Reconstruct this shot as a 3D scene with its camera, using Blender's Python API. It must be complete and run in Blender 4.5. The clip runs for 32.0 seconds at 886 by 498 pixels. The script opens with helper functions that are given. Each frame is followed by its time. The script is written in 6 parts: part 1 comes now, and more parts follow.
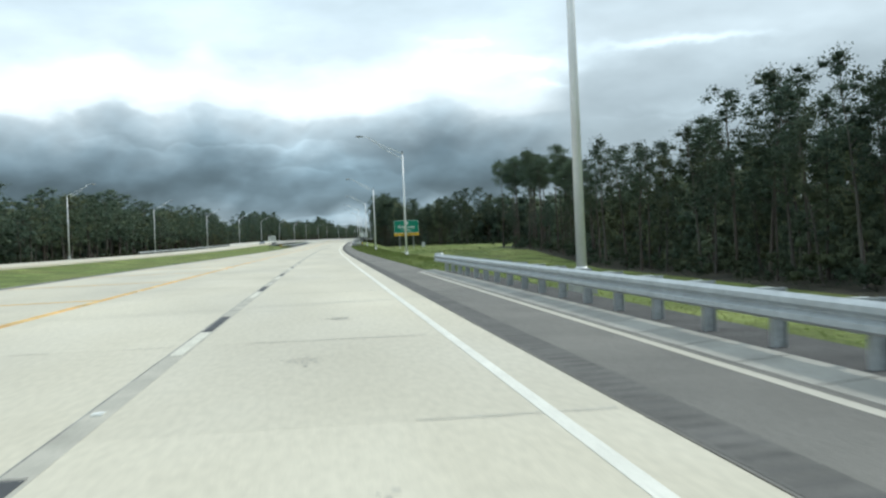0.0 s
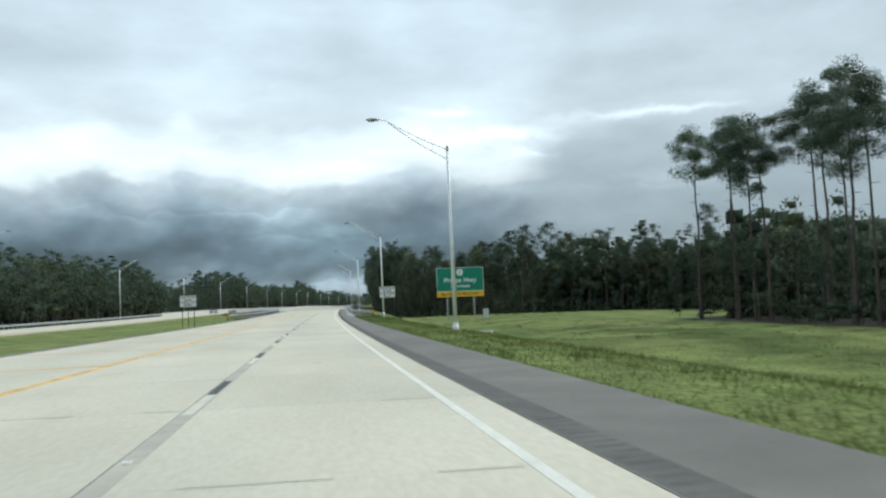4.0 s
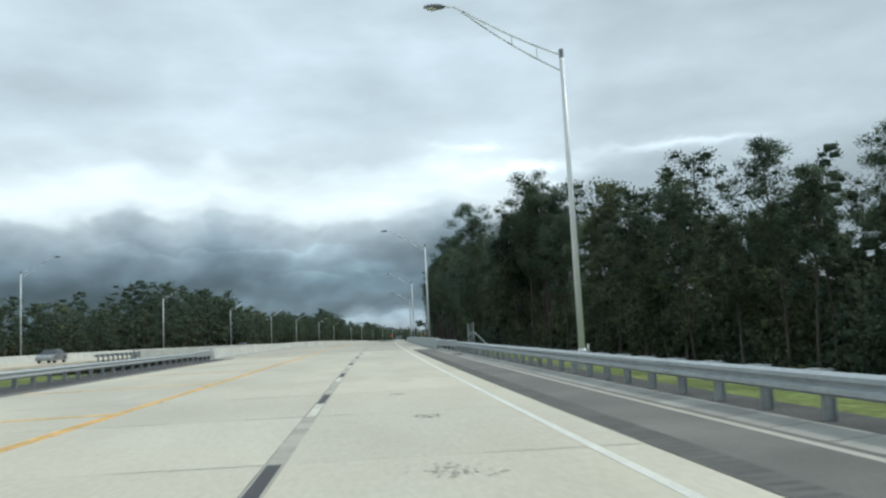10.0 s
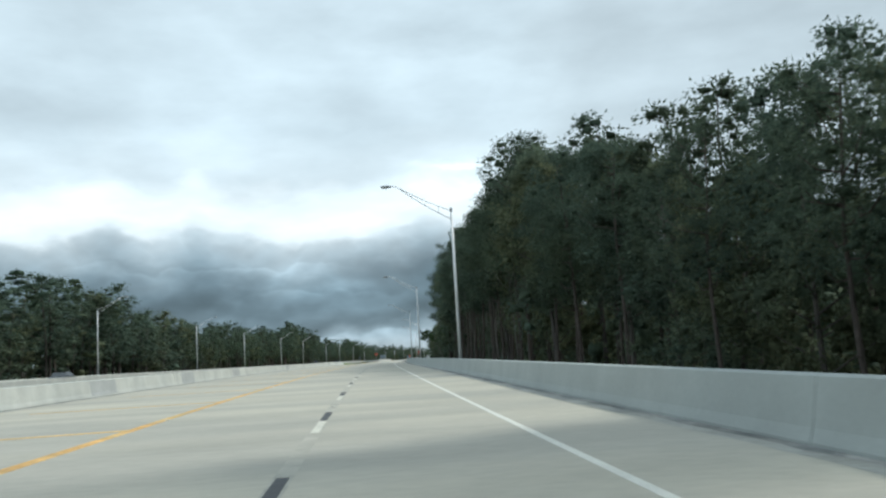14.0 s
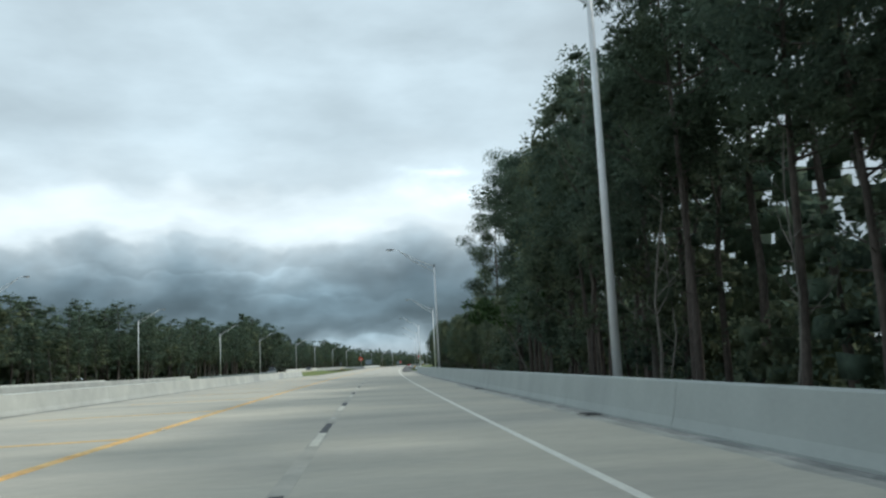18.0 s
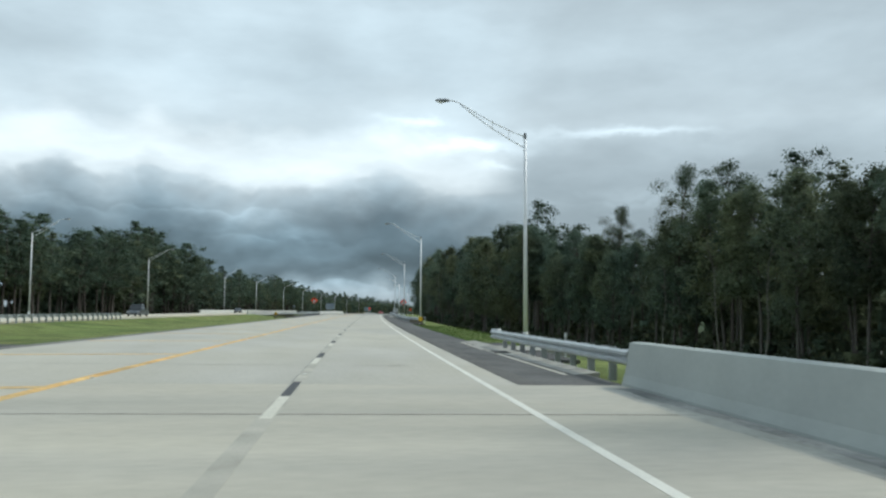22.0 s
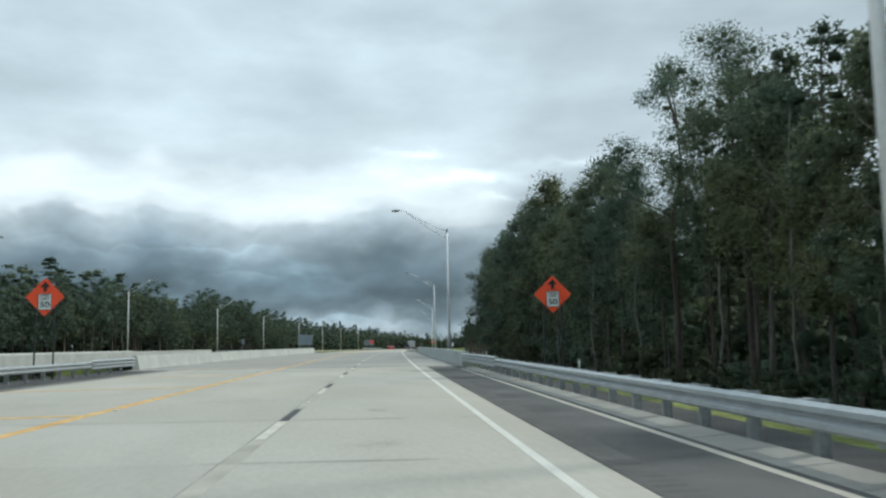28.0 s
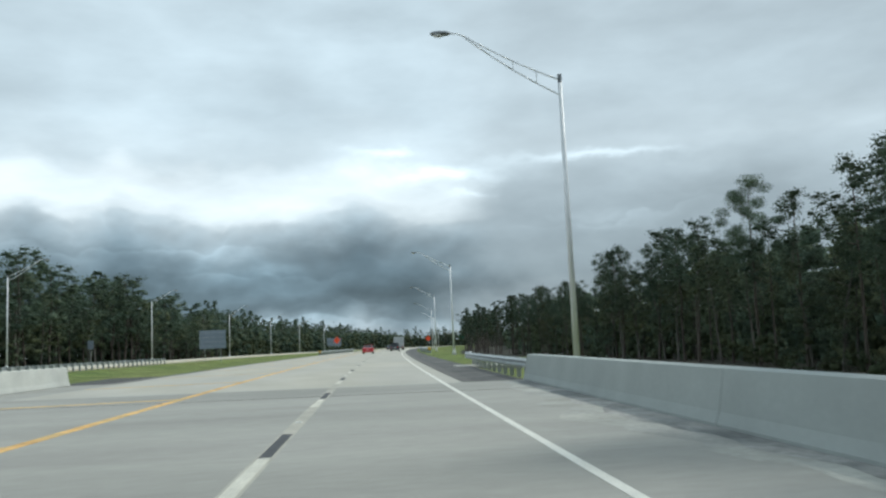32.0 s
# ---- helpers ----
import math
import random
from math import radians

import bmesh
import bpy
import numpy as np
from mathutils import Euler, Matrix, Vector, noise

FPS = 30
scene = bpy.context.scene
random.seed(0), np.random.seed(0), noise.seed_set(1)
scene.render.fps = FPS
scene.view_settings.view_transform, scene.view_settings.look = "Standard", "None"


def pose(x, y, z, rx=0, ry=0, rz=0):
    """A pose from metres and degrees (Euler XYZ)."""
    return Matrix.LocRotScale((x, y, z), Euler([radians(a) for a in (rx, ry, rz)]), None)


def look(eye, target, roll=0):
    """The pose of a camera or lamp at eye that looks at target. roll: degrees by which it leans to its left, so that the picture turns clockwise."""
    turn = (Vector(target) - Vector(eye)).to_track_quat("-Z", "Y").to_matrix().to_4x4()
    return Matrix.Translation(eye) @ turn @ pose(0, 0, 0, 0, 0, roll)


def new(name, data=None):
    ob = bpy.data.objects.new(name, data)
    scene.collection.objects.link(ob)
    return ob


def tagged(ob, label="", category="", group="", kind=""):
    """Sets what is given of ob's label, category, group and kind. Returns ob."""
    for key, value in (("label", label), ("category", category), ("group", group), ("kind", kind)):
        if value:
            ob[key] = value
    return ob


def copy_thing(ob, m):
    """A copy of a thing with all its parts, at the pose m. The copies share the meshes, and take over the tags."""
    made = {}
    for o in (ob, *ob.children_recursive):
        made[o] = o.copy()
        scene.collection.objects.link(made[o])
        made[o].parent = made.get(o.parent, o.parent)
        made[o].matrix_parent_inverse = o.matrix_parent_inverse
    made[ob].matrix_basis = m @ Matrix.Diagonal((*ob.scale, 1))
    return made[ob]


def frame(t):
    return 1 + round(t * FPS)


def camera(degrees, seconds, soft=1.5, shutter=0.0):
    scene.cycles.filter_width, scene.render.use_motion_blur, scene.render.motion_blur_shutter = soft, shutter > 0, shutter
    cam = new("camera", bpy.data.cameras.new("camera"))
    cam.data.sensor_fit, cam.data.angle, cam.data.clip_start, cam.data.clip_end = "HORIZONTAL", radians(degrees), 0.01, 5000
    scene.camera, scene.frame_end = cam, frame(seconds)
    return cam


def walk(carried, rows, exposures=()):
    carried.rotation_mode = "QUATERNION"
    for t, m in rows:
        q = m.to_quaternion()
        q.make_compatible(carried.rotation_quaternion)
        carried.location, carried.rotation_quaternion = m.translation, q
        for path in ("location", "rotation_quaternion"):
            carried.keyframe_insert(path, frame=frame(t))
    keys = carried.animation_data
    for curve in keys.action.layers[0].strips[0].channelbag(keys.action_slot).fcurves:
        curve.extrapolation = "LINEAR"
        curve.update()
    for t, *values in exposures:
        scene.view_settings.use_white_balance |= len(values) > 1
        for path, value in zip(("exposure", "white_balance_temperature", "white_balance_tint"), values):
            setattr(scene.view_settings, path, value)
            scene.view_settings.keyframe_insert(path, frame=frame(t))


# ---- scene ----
# ---------------------------------------------------------------- camera and walk
cam = camera(52.67, 32.0, soft=2.4, shutter=0.12)
ROWS = [
    (0.0, 1.943, 0.000, 1.391, 89.287, 2.073, -7.650),
    (0.5, 1.966, 15.304, 1.388, 90.081, 2.172, -8.598),
    (1.0, 2.007, 30.590, 1.383, 90.948, 2.271, -7.954),
    (1.5, 2.038, 45.841, 1.373, 93.403, 2.087, -7.868),
    (2.0, 2.086, 61.034, 1.358, 93.110, 1.904, -7.819),
    (2.5, 2.132, 76.109, 1.338, 93.688, 1.904, -7.877),
    (4.5, 2.558, 135.611, 1.268, 93.405, 2.672, -10.197),
    (5.0, 2.740, 150.441, 1.266, 92.795, 2.596, -13.380),
    (5.5, 2.984, 165.268, 1.273, 92.241, 2.577, -13.218),
    (6.0, 3.263, 180.098, 1.286, 92.602, 2.329, -14.274),
    (6.5, 3.498, 194.955, 1.306, 92.566, 2.277, -9.798),
    (7.0, 3.761, 209.858, 1.333, 91.998, 2.605, -5.246),
    (7.5, 4.051, 224.848, 1.372, 92.147, 3.013, -4.485),
    (8.0, 4.370, 239.887, 1.427, 93.591, 2.429, -4.638),
    (8.5, 4.725, 254.959, 1.498, 97.065, 2.399, -5.285),
    (9.0, 5.121, 270.038, 1.585, 95.281, 2.445, -6.161),
    (9.5, 5.593, 285.070, 1.688, 95.648, 2.262, -6.230),
    (10.0, 6.107, 300.115, 1.807, 95.861, 2.689, -6.908),
    (10.5, 6.754, 315.221, 1.942, 96.154, 2.346, -7.208),
    (11.0, 7.443, 330.362, 2.092, 95.838, 2.918, -7.584),
    (11.5, 8.111, 345.543, 2.250, 96.233, 2.199, -7.841),
    (12.0, 8.820, 360.727, 2.405, 96.476, 1.938, -7.790),
    (12.5, 9.610, 375.868, 2.558, 96.737, 1.753, -7.647),
    (13.0, 10.430, 391.006, 2.708, 96.465, 2.254, -7.885),
    (13.5, 11.180, 406.173, 2.854, 96.376, 2.853, -8.480),
    (14.0, 11.961, 421.354, 2.993, 96.972, 3.071, -8.089),
    (14.5, 12.834, 436.540, 3.127, 96.723, 3.505, -8.540),
    (15.0, 13.750, 451.750, 3.254, 96.627, 3.558, -8.763),
    (15.5, 14.744, 466.988, 3.370, 96.932, 3.177, -8.844),
    (17.5, 19.125, 528.266, 3.715, 97.155, 2.438, -8.764),
    (18.0, 20.316, 543.700, 3.776, 97.308, 2.514, -9.056),
    (18.5, 21.533, 559.184, 3.827, 98.090, 2.797, -8.435),
    (19.0, 22.799, 574.717, 3.869, 98.110, 3.537, -8.654),
    (19.5, 24.093, 590.284, 3.908, 98.549, 2.521, -8.475),
    (20.0, 25.442, 605.944, 3.943, 98.074, 1.962, -8.841),
    (20.5, 26.925, 621.785, 3.977, 96.382, 1.237, -10.392),
    (21.0, 28.469, 637.699, 4.007, 96.139, 2.036, -10.952),
    (21.5, 30.083, 653.584, 4.036, 94.826, -0.128, -10.703),
    (22.0, 31.752, 669.505, 4.062, 94.122, -0.692, -11.333),
    (22.5, 33.461, 685.518, 4.085, 91.003, -0.667, -12.335),
    (23.0, 35.211, 701.545, 4.110, 94.361, 0.501, -11.508),
    (23.5, 37.086, 717.499, 4.142, 95.918, -0.313, -10.305),
    (24.0, 38.995, 733.445, 4.180, 95.646, 0.855, -10.514),
    (24.5, 40.857, 749.442, 4.225, 95.722, 1.007, -11.074),
    (26.5, 48.613, 813.570, 4.446, 95.753, 1.370, -11.380),
    (27.0, 50.616, 829.529, 4.505, 95.981, 1.218, -11.330),
    (27.5, 52.589, 845.449, 4.565, 96.224, 0.983, -11.248),
    (28.0, 54.587, 861.340, 4.623, 96.162, 0.825, -11.088),
    (28.5, 56.530, 877.214, 4.681, 96.022, 0.883, -11.139),
    (29.0, 58.497, 893.058, 4.737, 96.187, 1.018, -11.342),
    (29.5, 60.531, 908.867, 4.790, 95.977, 1.566, -11.803),
    (30.0, 62.598, 924.639, 4.841, 96.072, 1.581, -11.588),
    (30.5, 64.677, 940.379, 4.887, 95.925, 1.807, -11.606),
    (31.0, 66.787, 956.059, 4.929, 96.158, 1.880, -12.004),
    (31.5, 68.968, 971.623, 4.964, 96.131, 2.303, -12.176),
    (32.0, 71.190, 987.144, 4.994, 95.950, 2.193, -12.730),
]
EXPOSURES = [(0.0, 0.41), (1.0, 0.33), (2.0, 0.29), (5.0, 0.22), (7.0, 0.17), (9.0, 0.14), (12.0, 0.20), (14.0, 0.28), (15.0, 0.20),
             (18.0, 0.14), (20.0, 0.12), (22.0, 0.12), (24.0, 0.12), (27.0, 0.14), (32.0, 0.14)]
walk(cam, [(r[0], pose(*r[1:])) for r in ROWS], [(t, e, 6150, 3) for t, e in EXPOSURES])

# ---------------------------------------------------------------- world, sun
SUN_DIR = Vector((0.94, 0.28, 1.02)).normalized()
world = bpy.data.worlds.new("overcast_sky")
scene.world = world
world.use_nodes = True


# degrees above the horizon, brightness, coolness
BANK = [(0.0, 0.46, 0.12), (0.7, 0.40, 0.14), (1.5, 0.29, 0.20), (2.4, 0.19, 0.26), (3.6, 0.17, 0.28), (4.8, 0.195, 0.27), (5.8, 0.26, 0.23), (6.7, 0.355, 0.18), (7.5, 0.45, 0.14), (8.05, 0.54, 0.11),
        (8.5, 0.75, 0.07), (9.4, 0.88, 0.06), (10.8, 0.84, 0.07), (12.0, 0.70, 0.10), (15.0, 0.66, 0.12), (20.0, 0.69, 0.12), (25.0, 0.68, 0.12), (32.0, 0.64, 0.13), (40.0, 0.66, 0.13)]
LAYERS = [(0.0, 0.44, 0.10), (2.0, 0.36, 0.12), (4.0, 0.32, 0.14), (6.5, 0.37, 0.13), (8.5, 0.43, 0.12), (10.5, 0.50, 0.11), (12.0, 0.56, 0.10), (15.0, 0.56, 0.11),
          (20.0, 0.56, 0.11), (28.0, 0.58, 0.12), (40.0, 0.60, 0.12)]
FOLDS = [(-8.5, 6.6, 8.0, 1.1, 0.16), (6.5, 6.0, 6.5, 1.0, -0.50), (9.5, 3.1, 5.0, 0.9, -0.70), (-6.5, 3.8, 3.5, 0.8, -0.45), (-15.0, 3.4, 5.0, 1.2, -0.85), (-12.0, 6.0, 5.0, 0.7, -0.25),
         (-1.5, 6.0, 3.2, 0.75, 0.42), (2.6, 5.0, 1.2, 0.45, 0.40), (3.0, 3.6, 2.0, 0.4, 0.25), (4.5, 1.7, 5.5, 0.7, 0.35), (9.8, 12.3, 1.7, 0.32, 0.42),
         (13.5, 10.7, 4.5, 0.55, 0.62), (22.5, 11.4, 4.5, 0.30, 0.58), (15.0, 9.3, 2.2, 0.3, 0.42), (23.0, 7.4, 3.2, 0.45, 0.30), (30.0, 8.5, 4.5, 1.8, -0.22),
         (-9.0, 10.0, 8.0, 1.0, 0.12), (-14.0, 15.5, 6.0, 1.6, -0.16), (8.0, 20.5, 6.0, 1.2, -0.22)]


def build_sky(nt):
    nt.nodes.clear()
    add = lambda kind: nt.nodes.new(kind)
    link = nt.links.new

    def calc(op, a, b=None, c=None):
        n = add("ShaderNodeMath")
        n.operation = op
        for i, v in enumerate((a, b, c)):
            if v is None:
                continue
            if isinstance(v, (int, float)):
                n.inputs[i].default_value = v
            else:
                link(v, n.inputs[i])
        return n.outputs[0]

    def cloud(u, v, scale, detail, rough, off):
        vec = add("ShaderNodeCombineXYZ")
        link(u, vec.inputs[0]); link(v, vec.inputs[1]); vec.inputs[2].default_value = off
        n = add("ShaderNodeTexNoise")
        link(vec.outputs[0], n.inputs["Vector"])
        n.inputs["Scale"].default_value = scale
        n.inputs["Detail"].default_value = detail
        n.inputs["Roughness"].default_value = rough
        return n.outputs["Fac"]

    def smooth(v, lo, hi, a=0.0, b=1.0):
        n = add("ShaderNodeMapRange")
        n.interpolation_type = "SMOOTHSTEP"
        link(v, n.inputs[0])
        n.inputs[1].default_value, n.inputs[2].default_value, n.inputs[3].default_value, n.inputs[4].default_value = lo, hi, a, b
        return n.outputs[0]

    def ramp_of(v, top, stops):
        n = add("ShaderNodeValToRGB")
        link(calc("DIVIDE", v, top), n.inputs[0])
        cr = n.color_ramp
        while len(cr.elements) < len(stops):
            cr.elements.new(0.5)
        for e, (pos, grey, cool) in zip(cr.elements, stops):
            e.position, e.color = pos / top, (grey * (1 - cool), grey, grey * (1 + cool * 0.75), 1)
        return n.outputs[0]

    tc = add("ShaderNodeTexCoord")
    sep = add("ShaderNodeSeparateXYZ")
    link(tc.outputs["Generated"], sep.inputs[0])
    az = calc("ARCTAN2", sep.outputs[0], sep.outputs[1])
    el = calc("MULTIPLY", calc("ARCSINE", sep.outputs[2]), 57.2958)
    el_r = calc("MULTIPLY", el, 0.0175)
    az_d = calc("MULTIPLY", az, 57.2958)

    def billow(lift, scale, off, squash=1.5):
        n = cloud(az, calc("MULTIPLY", calc("ADD", el_r, lift), squash), scale, 2.5, 0.45, off)
        return calc("MULTIPLY", calc("ABSOLUTE", calc("SUBTRACT", n, 0.5)), 4.0)

    # ragged wandering of the cloud forms
    drift_a = cloud(az, calc("MULTIPLY", el_r, 1.7), 11.0, 5.0, 0.52, 3.1)
    drift_e = cloud(az, calc("MULTIPLY", el_r, 1.9), 13.0, 5.5, 0.55, 7.7)
    bulge = calc("ADD", calc("MULTIPLY", billow(0.0, 7.0, 2.3), 0.62), calc("MULTIPLY", billow(0.0, 19.0, 5.9), 0.38))
    bulge_up = calc("ADD", calc("MULTIPLY", billow(0.014, 7.0, 2.3), 0.62), calc("MULTIPLY", billow(0.014, 19.0, 5.9), 0.38))
    wa = calc("ADD", az_d, calc("MULTIPLY", calc("SUBTRACT", drift_a, 0.5), 9.0))
    we = calc("ADD", el, calc("MULTIPLY", calc("SUBTRACT", drift_e, 0.5), 2.6))
    # the storm bank ahead with its heaped tops, and the softer layers to the east
    heap = calc("ADD", calc("SUBTRACT", el, calc("MULTIPLY", calc("SUBTRACT", bulge, 0.45), 1.1)), calc("MULTIPLY", calc("SUBTRACT", drift_e, 0.5), 1.5))
    for a0, sa, rise in ((-12.4, 1.3, 0.7), (-7.0, 1.3, 0.75), (7.8, 1.6, 0.65), (-1.0, 3.0, -0.2), (13.0, 2.5, -0.4)):
        u = calc("DIVIDE", calc("SUBTRACT", az_d, a0), sa)
        heap = calc("SUBTRACT", heap, calc("MULTIPLY", calc("EXPONENT", calc("MULTIPLY", calc("MULTIPLY", u, u), -1.0)), rise))
    bank = ramp_of(heap, 40.0, BANK)
    layers = ramp_of(we, 40.0, LAYERS)
    side = calc("MULTIPLY", smooth(wa, 10.0, 19.0), smooth(wa, 70.0, 120.0, 1.0, 0.0))
    mixed = add("ShaderNodeMix"); mixed.data_type = "RGBA"
    link(side, mixed.inputs["Factor"]); link(bank, mixed.inputs["A"]); link(layers, mixed.inputs["B"])
    # dark folds and bright breaks: (azimuth, elevation, half width, half height, stops)
    total = None
    for a0, e0, sa, se, amp in FOLDS:
        u = calc("DIVIDE", calc("SUBTRACT", wa, a0), sa)
        v = calc("DIVIDE", calc("SUBTRACT", we, e0), se)
        g = calc("EXPONENT", calc("MULTIPLY", calc("ADD", calc("MULTIPLY", u, u), calc("MULTIPLY", v, v)), -1.0))
        g = calc("MULTIPLY", g, amp)
        total = g if total is None else calc("ADD", total, g)
    # nearer heaps in front of the bank, pale along their upper rims
    for edge, a0, sa, off, rim, shade in ((6.6, -6.0, 8.5, 8.8, 0.42, -0.10), (4.9, 1.5, 5.5, 12.4, 0.48, -0.16), (3.3, 7.0, 7.0, 15.1, 0.42, -0.22), (4.2, -13.0, 6.0, 18.6, 0.25, -0.32), (1.9, 3.0, 8.0, 21.3, 0.40, 0.0),
                                         (7.6, 24.0, 6.0, 24.9, 0.30, -0.08), (9.2, 31.0, 5.0, 27.2, 0.16, -0.12)):
        lumps = calc("ADD", calc("MULTIPLY", billow(0.0, 6.5, off, 1.3), 0.6), calc("MULTIPLY", billow(0.0, 17.0, off + 1.7, 1.4), 0.4))
        h = calc("ADD", calc("SUBTRACT", el, calc("MULTIPLY", calc("SUBTRACT", lumps, 0.45), 1.7)), calc("MULTIPLY", calc("SUBTRACT", drift_e, 0.5), 1.6))
        u = calc("DIVIDE", calc("SUBTRACT", wa, a0), sa)
        mask = calc("EXPONENT", calc("MULTIPLY", calc("POWER", calc("ABSOLUTE", u), 3.0), -1.0))
        front = calc("MULTIPLY", smooth(h, edge - 0.10, edge + 0.16, 1.0, 0.0), mask)
        lit = calc("ADD", calc("MULTIPLY", calc("EXPONENT", calc("MULTIPLY", calc("MAXIMUM", calc("SUBTRACT", edge, h), 0.0), -0.9)), rim), shade)
        total = calc("ADD", total, calc("MULTIPLY", calc("MULTIPLY", front, lit), smooth(h, edge - 3.0, edge - 1.4)))
    # top-lit relief of the heaps below, faint veils in perspective above
    low = smooth(heap, 7.6, 8.8, 1.0, 0.0)
    relief = calc("ADD", calc("MULTIPLY", calc("SUBTRACT", bulge, bulge_up), 1.25), calc("MULTIPLY", calc("SUBTRACT", drift_a, 0.5), 1.3))
    relief = calc("MAXIMUM", calc("MINIMUM", relief, 0.7), -0.6)
    depth = calc("MAXIMUM", calc("ADD", sep.outputs[2], 0.10), 0.02)
    veil = cloud(calc("DIVIDE", sep.outputs[0], depth), calc("MULTIPLY", calc("DIVIDE", sep.outputs[1], depth), 0.8), 1.5, 6.0, 0.52, 5.2)
    fine = cloud(az, calc("MULTIPLY", el_r, 2.6), 6.5, 5.0, 0.52, 9.4)
    upper = calc("ADD", calc("MULTIPLY", calc("SUBTRACT", veil, 0.5), 0.75), calc("MULTIPLY", calc("SUBTRACT", fine, 0.5), 0.8))
    upper = calc("MULTIPLY", upper, calc("SUBTRACT", 1.0, calc("MULTIPLY", low, 0.6)))
    total = calc("ADD", calc("ADD", total, calc("MULTIPLY", relief, calc("MULTIPLY", low, calc("SUBTRACT", 0.6, calc("MULTIPLY", side, 0.45))))), upper)
    mul = add("ShaderNodeVectorMath"); mul.operation = "SCALE"
    link(mixed.outputs["Result"], mul.inputs[0]); link(calc("POWER", 2.0, total), mul.inputs["Scale"])
    sky = add("ShaderNodeTexSky")
    sky.sky_type, sky.sun_disc = "NISHITA", False
    sky.sun_elevation, sky.sun_rotation = math.asin(SUN_DIR.z), math.atan2(SUN_DIR.x, SUN_DIR.y)
    b1, b2, both, out = add("ShaderNodeBackground"), add("ShaderNodeBackground"), add("ShaderNodeAddShader"), add("ShaderNodeOutputWorld")
    link(mul.outputs[0], b1.inputs[0]); b1.inputs[1].default_value = 1.0
    link(sky.outputs[0], b2.inputs[0]); b2.inputs[1].default_value = 0.004
    link(b1.outputs[0], both.inputs[0]); link(b2.outputs[0], both.inputs[1]); link(both.outputs[0], out.inputs[0])


build_sky(world.node_tree)
sun = new("sun", bpy.data.lights.new("sun", "SUN"))
sun.data.energy, sun.data.angle, sun.data.color = 1.7, radians(5), (1.0, 0.94, 0.86)
sun.matrix_world = look(Vector((0, 500, 0)) + SUN_DIR * 300, (0, 500, 0))

# ---------------------------------------------------------------- materials


def material(name, color, rough=0.8, metal=0.0, var=0.15, scale=1.0, fine=30.0, fine_var=0.08, bump=0.0, bump_scale=60.0,
             tint=None, tint_scale=0.15, obj_var=0.0, island=0.0, stretch=(1, 1, 1), translucent=0.0, spec=0.4):
    m = bpy.data.materials.new(name)
    m.use_nodes = True
    nt = m.node_tree
    bs = nt.nodes["Principled BSDF"]
    add, link = nt.nodes.new, nt.links.new
    geo = add("ShaderNodeNewGeometry")
    mp = add("ShaderNodeMapping")
    mp.inputs["Scale"].default_value = stretch
    link(geo.outputs["Position"], mp.inputs["Vector"])

    def nz(sc, detail=4.0):
        n = add("ShaderNodeTexNoise")
        link(mp.outputs[0], n.inputs["Vector"])
        n.inputs["Scale"].default_value, n.inputs["Detail"].default_value = sc, detail
        return n.outputs["Fac"]

    def rng(src, lo, hi, a=0.3, b=0.7):
        n = add("ShaderNodeMapRange")
        link(src, n.inputs[0])
        n.inputs[1].default_value, n.inputs[2].default_value, n.inputs[3].default_value, n.inputs[4].default_value = a, b, lo, hi
        return n.outputs[0]

    def mult(a, b):
        n = add("ShaderNodeMath"); n.operation = "MULTIPLY"
        link(a, n.inputs[0]); link(b, n.inputs[1])
        return n.outputs[0]

    f = mult(rng(nz(scale), 1 - var, 1 + var), rng(nz(fine, 2.0), 1 - fine_var, 1 + fine_var))
    if obj_var:
        oi = add("ShaderNodeObjectInfo")
        f = mult(f, rng(oi.outputs["Random"], 1 - obj_var, 1 + obj_var, 0, 1))
    if island:
        f = mult(f, rng(geo.outputs["Random Per Island"], 1 - island, 1 + island, 0, 1))
    base = add("ShaderNodeMix"); base.data_type = "RGBA"
    base.inputs["A"].default_value = (*color, 1)
    base.inputs["B"].default_value = (*(tint or color), 1)
    link(rng(nz(tint_scale), 0, 1, 0.4, 0.6), base.inputs["Factor"])
    sc = add("ShaderNodeVectorMath"); sc.operation = "SCALE"
    link(base.outputs["Result"], sc.inputs[0]); link(f, sc.inputs["Scale"])
    link(sc.outputs[0], bs.inputs["Base Color"])
    bs.inputs["Roughness"].default_value, bs.inputs["Metallic"].default_value = rough, metal
    bs.inputs["Specular IOR Level"].default_value = spec
    if bump:
        bp = add("ShaderNodeBump")
        bp.inputs["Strength"].default_value, bp.inputs["Distance"].default_value = bump, 0.02
        link(nz(bump_scale, 3.0), bp.inputs["Height"]); link(bp.outputs[0], bs.inputs["Normal"])
    if translucent:
        tr, mx = add("ShaderNodeBsdfTranslucent"), add("ShaderNodeMixShader")
        link(sc.outputs[0], tr.inputs[0])
        mx.inputs[0].default_value = translucent
        link(bs.outputs[0], mx.inputs[1]); link(tr.outputs[0], mx.inputs[2])
        link(mx.outputs[0], nt.nodes["Material Output"].inputs[0])
    return m


